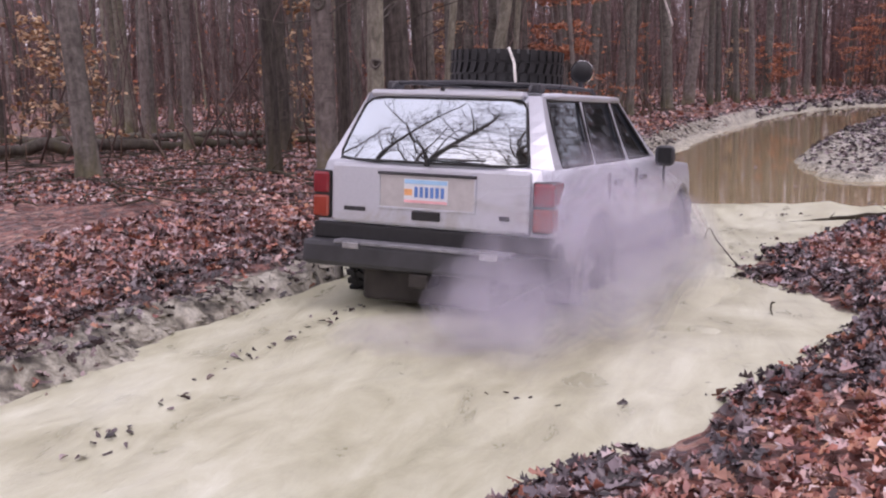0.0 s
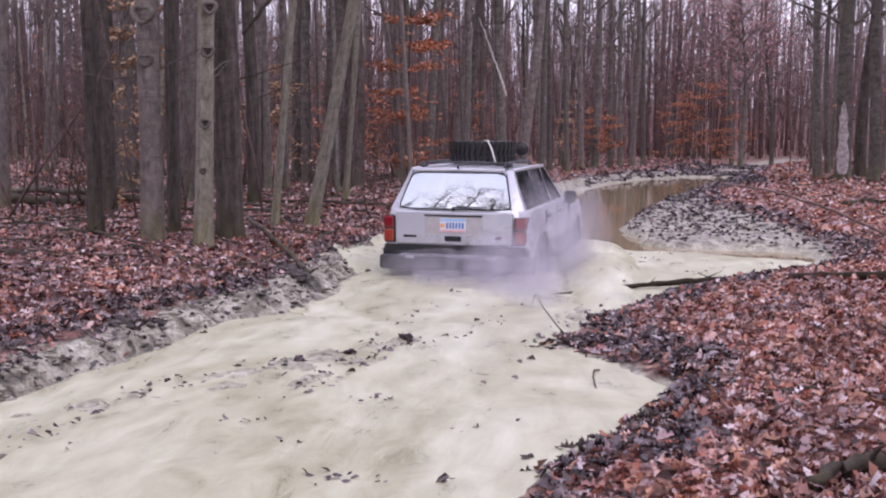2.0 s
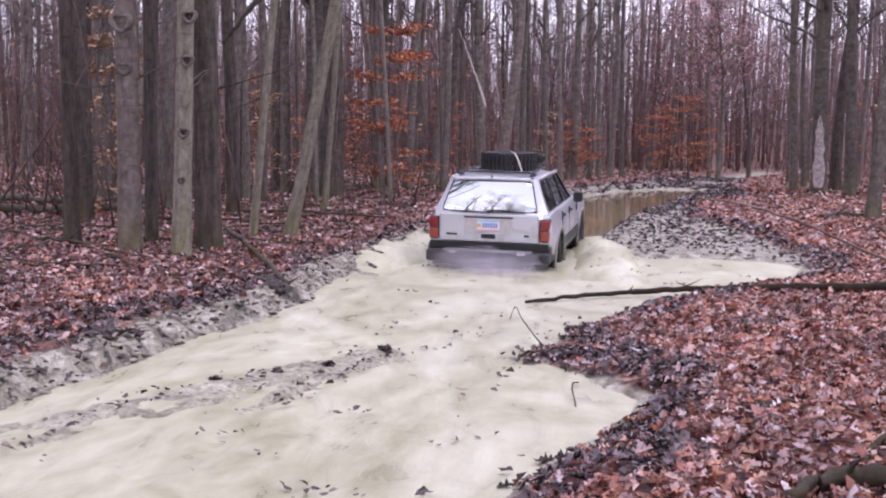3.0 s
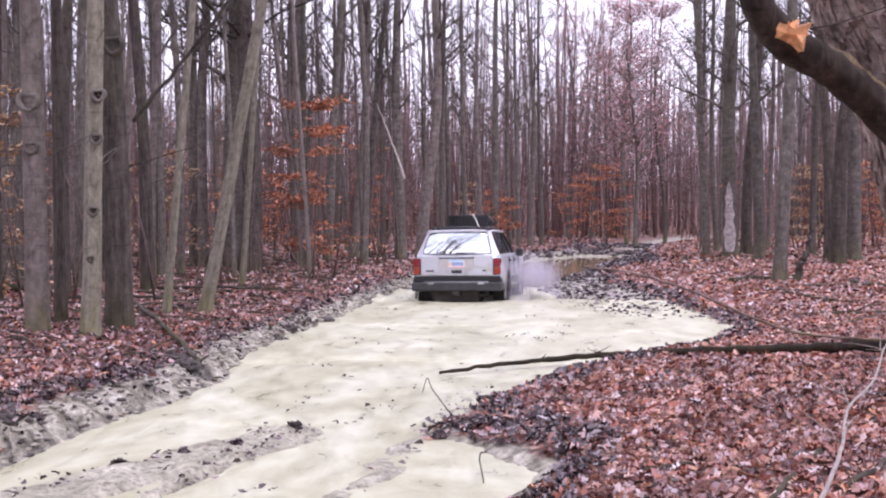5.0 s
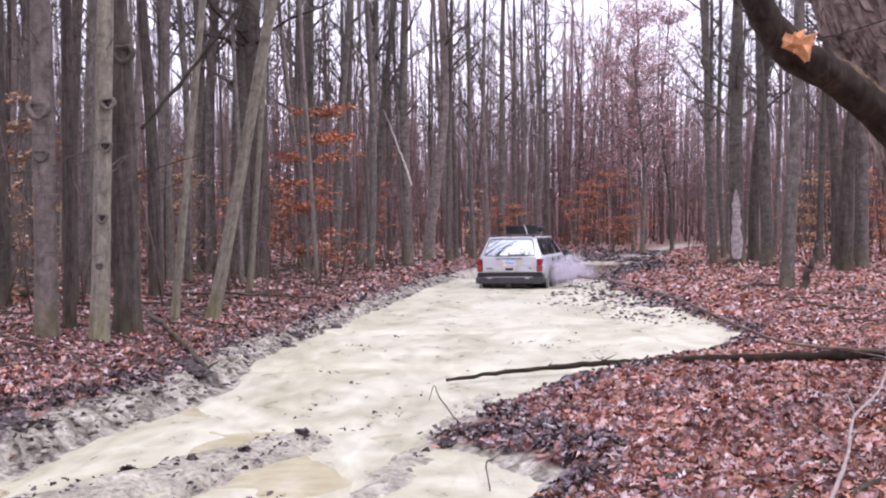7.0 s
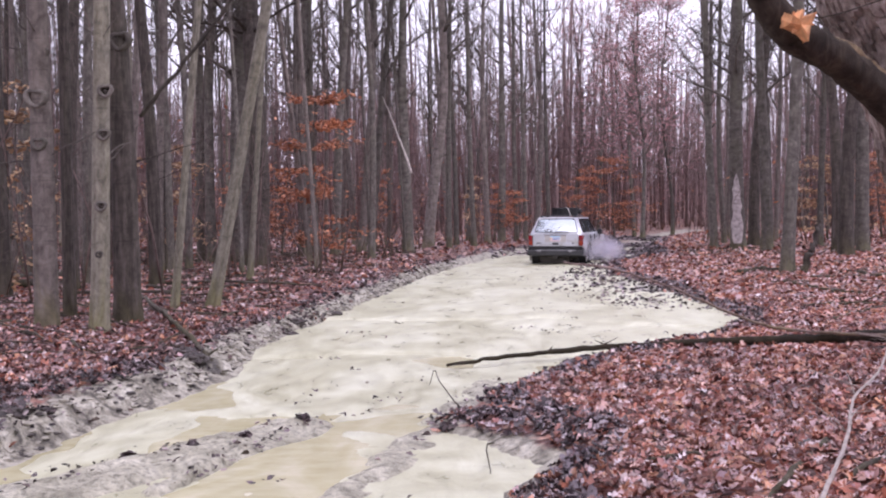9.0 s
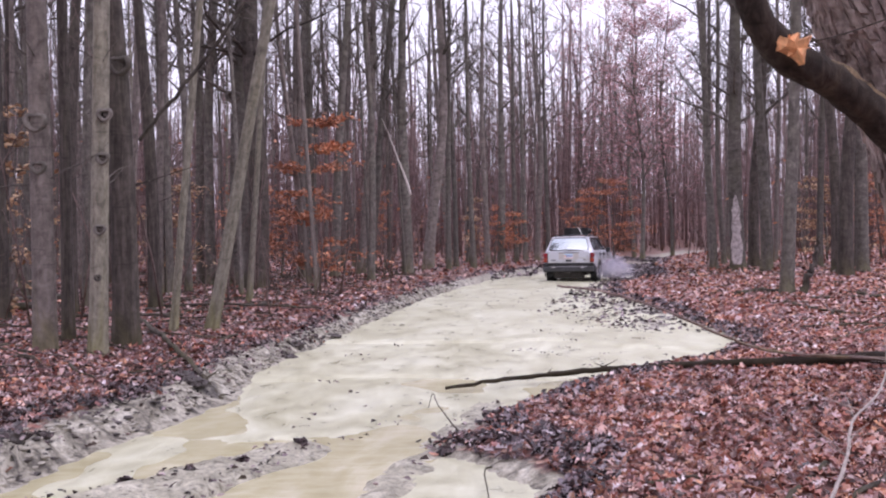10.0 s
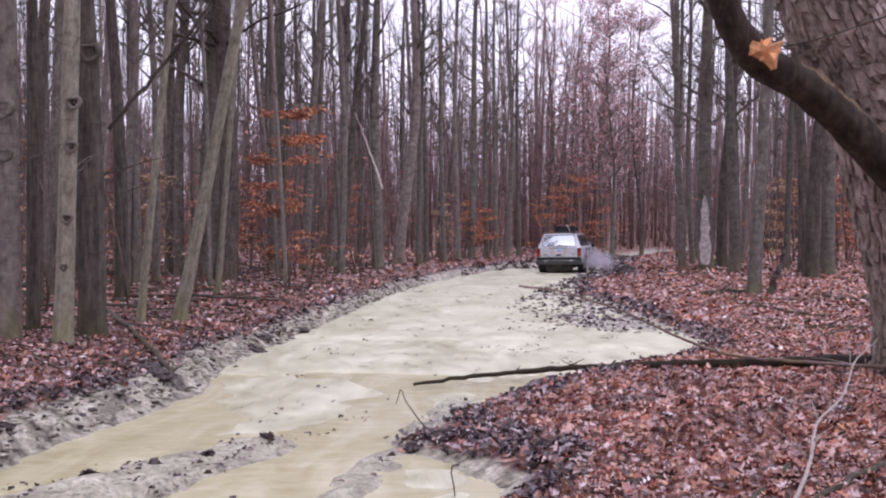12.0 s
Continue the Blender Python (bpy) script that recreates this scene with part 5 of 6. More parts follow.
def box(bm, lo, hi, bevel=0.0, segs=2):
    """A bevelled box between two corners, added to bm."""
    c = [(a + b) / 2 for a, b in zip(lo, hi)]
    s = [b - a for a, b in zip(lo, hi)]
    got = bmesh.ops.create_cube(bm, size=1, matrix=Matrix.Translation(c) @ Matrix.Diagonal((*s, 1)))
    if bevel:
        es = list({e for v in got["verts"] for e in v.link_edges})
        bmesh.ops.bevel(bm, geom=es, offset=bevel, segments=segs, profile=0.5, affect="EDGES")


def boxes(name, material, *list_of, bevel=0.0, smooth=False):
    bm = bmesh.new()
    for lo, hi in list_of:
        box(bm, lo, hi, bevel)
    return from_bm(name, bm, material, smooth)


def slab(name, corners, thick, material, sub=1):
    """A thin plate on four corners, thickened inwards along its normal."""
    a, b, c, d = [Vector(p) for p in corners]
    n = (b - a).cross(d - a).normalized()
    bm = bmesh.new()
    top = [bm.verts.new(p) for p in (a, b, c, d)]
    low = [bm.verts.new(p - n * thick) for p in (a, b, c, d)]
    bm.faces.new(top)
    bm.faces.new(low[::-1])
    for i in range(4):
        bm.faces.new((top[i], low[i], low[(i + 1) % 4], top[(i + 1) % 4]))
    return from_bm(name, bm, material)


AXLE_R, AXLE_F, TYRE = 0.98, 3.67, 0.38


def lower_edge(y):
    z = 0.46
    for c in (AXLE_R, AXLE_F):
        q = 0.47 ** 2 - (y - c) ** 2
        if q > 0:
            z = max(z, 0.36 + math.sqrt(q))
    return z


def body_mesh():
    """Sides, tail and bonnet as one skin with arches over the wheels."""
    ys = [0.11, 0.125, 0.16, 0.22] + [0.3 + 0.06 * i for i in range(68)] + [4.40, 4.44]
    rows = []
    for y in ys:
        t = min(1.0, max(0.0, (y - 0.11) / 0.25))
        front = max(0.0, (y - 4.05) / 0.4)
        w = 0.885 - 0.075 * (1 - t) ** 2 - 0.12 * front ** 2
        top = 1.12 if y < 2.95 else 1.12 - 0.05 * min(1, (y - 2.95) / 0.2) - 0.07 * max(0, (y - 3.15) / 1.3)
        lo = lower_edge(y)
        prof = []
        for q in (0.0, 0.18, 0.36, 0.52, 0.66, 0.80, 0.92, 1.0):
            z = lo + (top - lo) * q
            x = w * (1 - 0.10 * max(0, (z - 0.80) / 0.36) ** 2 - 0.04 * max(0, (0.62 - z) / 0.2))
            prof.append(Vector((x, y, z)))
        prof.append(Vector((w * 0.82, y, top + 0.012)))
        prof.append(Vector((w * 0.4, y, top + (0.03 if y > 3 else 0.012))))
        rows.append(prof)
    verts, faces = [], []
    k = len(rows[0])
    for prof in rows:
        verts += prof + [Vector((-p.x, p.y, p.z)) for p in prof[::-1]]
    n = 2 * k
    faces += quads(len(rows), n, 0, False)
    faces.append(tuple(range(n)))
    faces.append(tuple((len(rows) - 1) * n + i for i in range(n))[::-1])
    bm = bmesh.new()
    vs = [bm.verts.new(v) for v in verts]
    for f in faces:
        bm.faces.new([vs[i] for i in f])
    return from_bm("body", bm, PAINT, True)


def arch_ring(y, x):
    """A dark flared lip round a wheel opening."""
    verts, faces = [], []
    for i in range(19):
        a = radians(-12 + 204 * i / 18)
        for r, o in ((0.455, 0.0), (0.50, 0.0), (0.50, 0.045), (0.455, 0.045)):
            s = 1 if x > 0 else -1
            verts.append(Vector((x - s * 0.025 + s * o, y + r * math.cos(a), 0.36 + r * math.sin(a))))
    return mesh_of("wheel_arch", verts, quads(19, 4), ARCH)


def tyre_mesh(r, w):
    prof = [(r * 0.60, -w * 0.42), (r * 0.80, -w * 0.52), (r * 0.93, -w * 0.49), (r, -w * 0.38), (r, -w * 0.13), (r * 0.975, -w * 0.11), (r * 0.975, w * 0.11), (r, w * 0.13), (r, w * 0.38), (r * 0.93, w * 0.49), (r * 0.80, w * 0.52), (r * 0.60, w * 0.42)]
    seg = 48
    verts = [Vector((x, q * math.cos(2 * math.pi * i / seg), q * math.sin(2 * math.pi * i / seg))) for i in range(seg) for q, x in prof]
    k = len(prof)
    faces = []
    for i in range(seg):
        for j in range(k):
            a, b = i * k + j, i * k + (j + 1) % k
            c, d = ((i + 1) % seg) * k + (j + 1) % k, ((i + 1) % seg) * k + j
            faces.append((a, b, c, d))
    return mesh_of("tyre", verts, faces, BLACK, False)


def tread_mesh(r, w):
    """Knobbly tread blocks round a tyre."""
    verts, faces = [], []
    for i in range(36):
        a0, a1 = 2 * math.pi * i / 36, 2 * math.pi * (i + 0.62) / 36
        for x0, x1, sk in ((-w * 0.50, -w * 0.20, 0.0), (-w * 0.14, w * 0.14, 0.05), (w * 0.20, w * 0.50, 0.0)):
            b = len(verts)
            for q in (r * 0.96, r * 1.035):
                for x, a in ((x0, a0), (x1, a0 + sk), (x1, a1 + sk), (x0, a1)):
                    verts.append(Vector((x, q * math.cos(a), q * math.sin(a))))
            faces += [(b + 4, b + 5, b + 6, b + 7), (b, b + 1, b + 5, b + 4), (b + 1, b + 2, b + 6, b + 5), (b + 2, b + 3, b + 7, b + 6), (b + 3, b, b + 4, b + 7)]
    return mesh_of("tread", verts, faces, BLACK, False)


def rim_mesh(r, w):
    bm = bmesh.new()
    bmesh.ops.create_cone(bm, segments=28, radius1=r * 0.62, radius2=r * 0.62, depth=w * 0.7, cap_ends=False, matrix=pose(0, 0, 0, 0, 90, 0))
    bmesh.ops.create_cone(bm, segments=18, radius1=r * 0.17, radius2=r * 0.13, depth=0.05, cap_ends=True, matrix=pose(w * 0.22, 0, 0, 0, 90, 0))
    for i in range(5):
        m = pose(w * 0.18, 0, 0, 72 * i, 0, 0)
        got = bmesh.ops.create_cube(bm, size=1, matrix=m @ Matrix.Translation((0, 0, r * 0.36)) @ Matrix.Diagonal((0.035, r * 0.24, r * 0.52, 1)))
    return from_bm("rim", bm, STEEL)


def ring_mesh(name, r, thick, depth, material, m):
    bm = bmesh.new()
    seg = 28
    for i in range(seg):
        a, b = 2 * math.pi * i / seg, 2 * math.pi * (i + 1) / seg
        vs = []
        for q, dz in ((r, 0), (r + thick, 0), (r + thick, depth), (r, depth)):
            vs.append((q, dz))
        for (q0, z0), (q1, z1) in zip(vs, vs[1:] + vs[:1]):
            bm.faces.new([bm.verts.new(m @ Vector(p)) for p in ((q0 * math.cos(a), q0 * math.sin(a), z0), (q1 * math.cos(a), q1 * math.sin(a), z1), (q1 * math.cos(b), q1 * math.sin(b), z1), (q0 * math.cos(b), q0 * math.sin(b), z0))])
    bmesh.ops.remove_doubles(bm, verts=bm.verts[:], dist=1e-5)
    return from_bm(name, bm, material)


def build_car():
    car = thing("car", "silver four-door off-road car with a spare tyre on its roof", "car")
    part("body", body_mesh(), car, "silver painted body, muddy along the sills")
    # floor, arches' inner walls and seats, dark
    # low rear box is added, standing for the shade under the bumper
    part("underbody", boxes("underbody", UNDER, ((-0.58, 0.30, 0.30), (0.58, 4.2, 0.62)), ((-0.50, 0.16, 0.20), (0.42, 0.78, 0.46)), ((-0.84, 1.5, 0.46), (0.84, 3.15, 0.60)), bevel=0.03), car, "dark muddy underbody with a rear box standing for bumper shade")
    part("exhaust", boxes("exhaust", UNDER, ((0.44, 0.10, 0.32), (0.50, 1.2, 0.38)), bevel=0.02), car)
    part("rear_axle", boxes("rear_axle", UNDER, ((-0.68, 0.93, 0.31), (0.68, 1.03, 0.41)), ((-0.14, 0.86, 0.25), (0.14, 1.12, 0.47)), bevel=0.04), car)
    part("cargo_floor", boxes("cargo_floor", BLACK, ((-0.76, 0.25, 0.98), (0.76, 2.9, 1.02))), car)
    for x in (-0.38, 0.38):
        part("seat", boxes("seat", PLASTIC, ((x - 0.24, 1.95, 1.0), (x + 0.24, 2.08, 1.28)), ((x - 0.12, 1.97, 1.28), (x + 0.12, 2.06, 1.42)), bevel=0.04), car, "dark grey seat back")
    part("rear_seat", boxes("rear_seat", PLASTIC, ((-0.66, 1.15, 1.0), (0.66, 1.28, 1.22)), bevel=0.04), car)
    # roof, pillars and glass; outline of the cabin at belt and roof
    wb, wt, zb, zt = 0.80, 0.62, 1.12, 1.575
    roof_y0, roof_y1 = 0.36, 2.25
    verts, faces = [], []
    ns, nl = 13, 18
    for i in range(nl):
        t = i / (nl - 1)
        y = roof_y0 + (roof_y1 - roof_y0) * t
        for j in range(ns):
            u = -1 + 2 * j / (ns - 1)
            crown = 0.065 * (1 - abs(u) ** 3.2) - 0.035 * (1 - min(1, t * 6)) ** 2 - 0.05 * max(0, t - 0.75) ** 2 * 4
            verts.append(Vector((u * (wt - 0.005) * (1 - 0.09 * (1 - min(1, t * 5)) ** 2), y - 0.035 * (1 - abs(u) ** 2) * (1 - min(1, t * 6)), zt + crown - 0.022)))
    faces = quads(nl, ns, 0, False)
    bm = bmesh.new()
    vs = [bm.verts.new(v) for v in verts]
    for f in faces:
        bm.faces.new([vs[q] for q in f])
    got = bmesh.ops.extrude_face_region(bm, geom=bm.faces[:])
    for v in got["geom"]:
        if isinstance(v, bmesh.types.BMVert):
            v.co.z -= 0.045
    part("roof", from_bm("roof", bm, PAINT, True), car)

    def side(u, y, s):
        """A point of the cabin's side: u from belt to roof."""
        return Vector((s * (wb + (wt - wb) * u - 0.035 * u * (1 - u)), y, zb + (zt - zb) * u))

    def leaned(y0, y1, u):
        return y0 + (y1 - y0) * u
    # each edge runs from the belt to the roof: its y at belt and at roof
    edges = {"d_back": (0.15, 0.37), "d_front": (0.38, 0.52), "c_back": (1.07, 1.21), "c_front": (1.14, 1.30), "b_back": (1.94, 1.96), "b_front": (2.06, 2.06), "a_back": (2.76, 2.24), "a_front": (2.94, 2.32)}
    for s in (-1, 1):
        for name, e0, e1 in (("d_pillar", "d_back", "d_front"), ("c_pillar", "c_back", "c_front"), ("b_pillar", "b_back", "b_front"), ("a_pillar", "a_back", "a_front")):
            v, f = [], []
            for i in range(7):
                u = i / 6
                ya, yb = leaned(*edges[e0], u), leaned(*edges[e1], u)
                if name == "d_pillar":
                    v += [Vector((s * (0.675 - 0.11 * u), ya - 0.012, side(u, ya, s).z)), side(u, ya + 0.07, s) + Vector((s * 0.004, 0, 0)), side(u, yb, s) + Vector((s * 0.004, 0, 0)), side(u, yb, s) - Vector((s * 0.05, 0, 0)), Vector((s * (0.675 - 0.11 * u), ya + 0.05, side(u, ya, s).z))]
                else:
                    v += [side(u, ya, s) + Vector((s * 0.004, 0, 0)), side(u, yb, s) + Vector((s * 0.004, 0, 0)), side(u, yb, s) - Vector((s * 0.05, 0, 0)), side(u, ya, s) - Vector((s * 0.05, 0, 0))]
            k = 5 if name == "d_pillar" else 4
            part(name, mesh_of(name, v, quads(7, k), PAINT, False), car)
        rail_v, rail_f = [], []
        tube([side(1, y, s) + Vector((0, 0, 0.0)) for y in (0.50, 0.8, 1.4, 2.0, 2.28)], [0.02, 0.028, 0.028, 0.028, 0.025], 8, rail_v, rail_f)
        part("roof_rail", mesh_of("roof_rail", rail_v, rail_f, PAINT), car)
        for name, e0, e1, lab in (("quarter_window", "d_front", "c_back", "dark tinted quarter window"), ("rear_side_window", "c_front", "b_back", "dark tinted rear door window"), ("front_side_window", "b_front", "a_back", "tinted front door window")):
            v, f = [], []
            for i in range(6):
                u = 0.02 + 0.94 * i / 5
                ya, yb = leaned(*edges[e0], u), leaned(*edges[e1], u)
                for y in (ya, yb):
                    v.append(side(u, y, s) - Vector((s * 0.006, 0, 0)))
            pane = part(name, mesh_of(name, v, quads(6, 2, 0, False), SIDE_GLASS, False), car, lab)
            pane.visible_shadow = False
            v, f = [], []
            ring = [side(0.03, leaned(*edges[e0], 0.03), s), side(0.95, leaned(*edges[e0], 0.95), s), side(0.95, leaned(*edges[e1], 0.95), s), side(0.03, leaned(*edges[e1], 0.03), s)]
            tube(ring + ring[:1], [0.012] * 5, 4, v, f)
            part("window_seal", mesh_of("window_seal", v, f, BLACK, False), pane)
        # doors: seams, handles, lower cladding
        for y in (1.24, 2.02, 2.98):
            part("door_seam", boxes("door_seam", BLACK, ((s * 0.878 - 0.012, y - 0.004, 0.62), (s * 0.878 + 0.008, y + 0.004, 1.06))), car)
        for y in (1.40, 2.16):
            h = part("door_handle", boxes("door_handle", PLASTIC, ((s * 0.876 - 0.02, y, 0.965), (s * 0.876 + 0.02, y + 0.15, 1.005)), bevel=0.012), car, "black door handle")
        part("side_cladding", boxes("side_cladding", BUMPER, ((s * 0.875 - 0.02, 1.47, 0.52), (s * 0.875 + 0.022, 3.18, 0.66)), bevel=0.012), car, "grey ribbed side cladding")
        part("sill", boxes("sill", UNDER, ((s * 0.82 - 0.05, 1.45, 0.40), (s * 0.82 + 0.03, 3.2, 0.50)), bevel=0.02), car)
        for y in (AXLE_R, AXLE_F):
            part("wheel_arch", arch_ring(y, s * 0.885), car)
            part("wheel_well", boxes("wheel_well", UNDER, ((s * 0.60 - 0.02, y - 0.46, 0.36), (s * 0.60 + 0.02, y + 0.46, 0.86))), car)
        # mirror
        mir = part("wing_mirror", boxes("wing_mirror", PLASTIC, ((min(s * 0.84, s * 1.0), 2.74, 1.05), (max(s * 0.84, s * 1.0), 2.86, 1.22)), bevel=0.04, smooth=False), car, "black wing mirror")
        part("mirror_glass", boxes("mirror_glass", BLACK, ((min(s * 0.875, s * 0.985), 2.733, 1.07), (max(s * 0.875, s * 0.985), 2.738, 1.20))), mir)
        # tail lamp: red above, orange below, clear strip at the foot, wrapped round the corner
        lamp = part("tail_light", boxes("tail_light", BLACK, ((min(s * 0.71, s * 0.835), 0.085, 0.735), (max(s * 0.71, s * 0.835), 0.32, 1.055)), bevel=0.015), car, "tail light with red and orange lenses")
        for z0, z1, mat, nm in ((0.90, 1.048, RED, "red_lens"), (0.742, 0.893, AMBER, "orange_lens")):
            part(nm, boxes(nm, mat, ((min(s * 0.717, s * 0.846), 0.076, z0), (max(s * 0.717, s * 0.846), 0.31, z1)), bevel=0.02), lamp)
    # windscreen and rear window
    ws = part("windscreen", slab("windscreen", [(-0.76, 2.96, 1.14), (0.76, 2.96, 1.14), (0.60, 2.28, 1.56), (-0.60, 2.28, 1.56)], 0.006, SIDE_GLASS), car)
    ws.visible_shadow = False
    v, f = [], []
    nu, nv = 13, 9
    for i in range(nv):
        q = i / (nv - 1)
        for j in range(nu):
            p = -1 + 2 * j / (nu - 1)
            hw = 0.672 - 0.112 * q
            cr = 0.05 if abs(p) == 1 and i in (0, nv - 1) else 0.0
            v.append(Vector((p * (hw - 0.4 * cr), 0.132 + 0.215 * q - 0.045 * (1 - p * p) + 0.018 * (1 - (2 * q - 1) ** 2) * -1, 1.135 + 0.41 * q + (cr * 0.3 if i == 0 else -cr * 0.3))))
    rear = part("rear_window", mesh_of("rear_window", v, quads(nv, nu, 0, False), REAR_GLASS), car, "dark rear window mirroring bare branches and sky")
    rear.visible_shadow = False
    seal_v, seal_f = [], []
    rim = [v[j] for j in range(nu)] + [v[i * nu + nu - 1] for i in range(1, nv)] + [v[(nv - 1) * nu + j] for j in range(nu - 2, -1, -1)] + [v[i * nu] for i in range(nv - 2, -1, -1)]
    tube(rim + rim[1:2], [0.009] * (len(rim) + 1), 6, seal_v, seal_f)
    part("window_seal", mesh_of("window_seal", seal_v, seal_f, BLACK), rear, "black rubber seal")
    part("window_header", boxes("window_header", PAINT, ((-0.545, 0.315, 1.548), (0.545, 0.42, 1.598)), bevel=0.022), car)
    wip = part("rear_wiper", boxes("rear_wiper", BLACK, ((0.02, 0.070, 1.160), (0.40, 0.080, 1.171)), bevel=0.003), car, "black rear wiper")
    part("wiper_pivot", boxes("wiper_pivot", BLACK, ((-0.012, 0.05, 1.115), (0.02, 0.09, 1.165)), bevel=0.008), wip)
    part("washer_jet", boxes("washer_jet", BLACK, ((-0.012, 0.27, 1.592), (0.012, 0.30, 1.625)), bevel=0.005), car)
    # tailgate with the plate in its recess
    gate = part("tailgate", boxes("tailgate", PAINT, ((-0.70, 0.078, 0.715), (0.70, 0.13, 1.115)), bevel=0.025, smooth=False), car)
    part("plate_recess", boxes("plate_recess", RECESS, ((-0.33, 0.073, 0.845), (0.33, 0.0775, 1.055)), bevel=0.002), gate)
    for lo, hi in (((-0.345, 0.06, 1.05), (0.345, 0.078, 1.07)), ((-0.345, 0.066, 0.83), (0.345, 0.078, 0.845)), ((-0.345, 0.066, 0.845), (-0.33, 0.078, 1.05)), ((0.33, 0.066, 0.845), (0.345, 0.078, 1.05))):
        part("recess_edge", boxes("recess_edge", BUMPER if lo[2] > 1 else PAINT, (lo, hi), bevel=0.004), gate)
    plate = part("number_plate", boxes("number_plate", PLATE, ((-0.155, 0.064, 0.875), (0.155, 0.070, 1.03)), bevel=0.003), car, "white and pale blue number plate")
    part("plate_band", boxes("plate_band", SKYBLUE, ((-0.150, 0.061, 1.000), (0.150, 0.0635, 1.026))), plate)
    for i in range(6):
        x = -0.078 + 0.037 * i
        part("plate_bar", boxes("plate_bar", BLUE, ((x, 0.060, 0.915), (x + 0.022, 0.0635, 0.982))), plate)
    part("plate_sticker", boxes("plate_sticker", WARM, ((-0.15, 0.060, 0.925), (-0.095, 0.0635, 0.965))), plate)
    part("plate_sticker", boxes("plate_sticker", PINK, ((-0.15, 0.060, 0.878), (0.15, 0.0635, 0.896))), plate)
    part("tailgate_handle", boxes("tailgate_handle", BLACK, ((-0.10, 0.062, 0.765), (0.10, 0.079, 0.825)), bevel=0.008), gate, "black tailgate handle")
    part("badge", boxes("badge", BUMPER, ((-0.60, 0.071, 0.80), (-0.44, 0.079, 0.828)), bevel=0.004), gate, "plain grey badge bar")
    part("badge", boxes("badge", BUMPER, ((0.50, 0.071, 0.80), (0.57, 0.079, 0.83)), bevel=0.004), gate, "plain grey badge bar")
    # bumper
    bump = part("rear_bumper", boxes("rear_bumper", BUMPER, ((-0.87, -0.02, 0.43), (0.87, 0.24, 0.60)), ((-0.87, 0.10, 0.43), (-0.72, 0.50, 0.68)), ((0.72, 0.10, 0.43), (0.87, 0.50, 0.68)), bevel=0.035), car, "dark grey plastic rear bumper with mud")
    part("bumper_step", boxes("bumper_step", STEP, ((-0.62, -0.028, 0.585), (0.62, 0.09, 0.612)), bevel=0.008), bump, "worn pale bumper step")
    # black band put in for the shadowed gap between bumper and tailgate
    part("bumper_cover", boxes("bumper_cover", BLACK, ((-0.84, 0.085, 0.60), (0.84, 0.22, 0.712)), bevel=0.015), bump, "black band standing for the shadowed gap above the bumper")
    for x in (-0.55, 0.42):
        part("bumper_bracket", boxes("bumper_bracket", STEEL, ((x, -0.035, 0.56), (x + 0.12, -0.015, 0.60)), bevel=0.005), bump)
    part("tow_hitch", boxes("tow_hitch", UNDER, ((-0.07, -0.02, 0.34), (0.07, 0.4, 0.43)), bevel=0.01), car)
    part("front_bumper", boxes("front_bumper", BUMPER, ((-0.85, 4.25, 0.45), (0.85, 4.5, 0.66)), bevel=0.04), car)
    # roof rack, spare tyre, strap, roof lamps
    for x in (-0.50, 0.50):
        rv, rf = [], []
        tube(curve_points([(x, 0.55, 1.60), (x, 0.64, 1.645), (x, 1.3, 1.655), (x, 1.95, 1.64), (x, 2.1, 1.60)], 14), [0.013] * 14, 6, rv, rf)
        part("rack_side_rail", mesh_of("rack_side_rail", rv, rf, PLASTIC), car)
    for y in (0.62, 1.15, 1.95):
        rv, rf = [], []
        tube([Vector((-0.52, y, 1.648)), Vector((0, y, 1.662)), Vector((0.52, y, 1.648))], [0.014] * 3, 6, rv, rf)
        part("rack_crossbar", mesh_of("rack_crossbar", rv, rf, PLASTIC), car)
    part("rack_foot", boxes("rack_foot", PLASTIC, ((-0.56, 0.58, 1.60), (-0.48, 0.70, 1.66)), bevel=0.015), car)
    part("rack_foot", boxes("rack_foot", PLASTIC, ((0.48, 0.58, 1.60), (0.56, 0.70, 1.66)), bevel=0.015), car)
    spare = part("spare_tyre", tyre_mesh(0.40, 0.25), car, "black knobbly spare tyre lying on the rack", pose(0.05, 1.30, 1.775, 0, 90, 0))
    tagged(part("tread", tread_mesh(0.40, 0.25), spare), kind="stuff")
    part("spare_rim", rim_mesh(0.385, 0.22), spare)
    rv, rf = [], []
    tube([Vector(p) for p in ((0.12, 1.12, 1.912), (0.20, 0.94, 1.905), (0.27, 0.86, 1.80), (0.36, 0.66, 1.65))], [0.011] * 4, 5, rv, rf)
    part("strap", mesh_of("strap", rv, rf, STRAP), car, "white tie-down strap over the spare tyre")
    for x in (0.12, 0.385):
        bm = bmesh.new()
        bmesh.ops.create_uvsphere(bm, u_segments=20, v_segments=12, radius=0.082, matrix=Matrix.Translation((x, 2.06, 1.79)) @ Matrix.Diagonal((1, 0.75, 1, 1)))
        lamp = part("roof_lamp", from_bm("roof_lamp", bm, BLACK, True), car, "round black roof lamp with a chrome rim")
        part("lamp_rim", ring_mesh("lamp_rim", 0.078, 0.014, 0.03, CHROME, pose(x, 2.09, 1.79, 90, 0, 0)), lamp)
        part("lamp_stem", boxes("lamp_stem", PLASTIC, ((x - 0.015, 2.04, 1.66), (x + 0.015, 2.07, 1.73))), lamp)
    # wheels
    wheels = []
    tm, dm, rm = tyre_mesh(TYRE, 0.24), tread_mesh(TYRE, 0.24), rim_mesh(TYRE, 0.2)
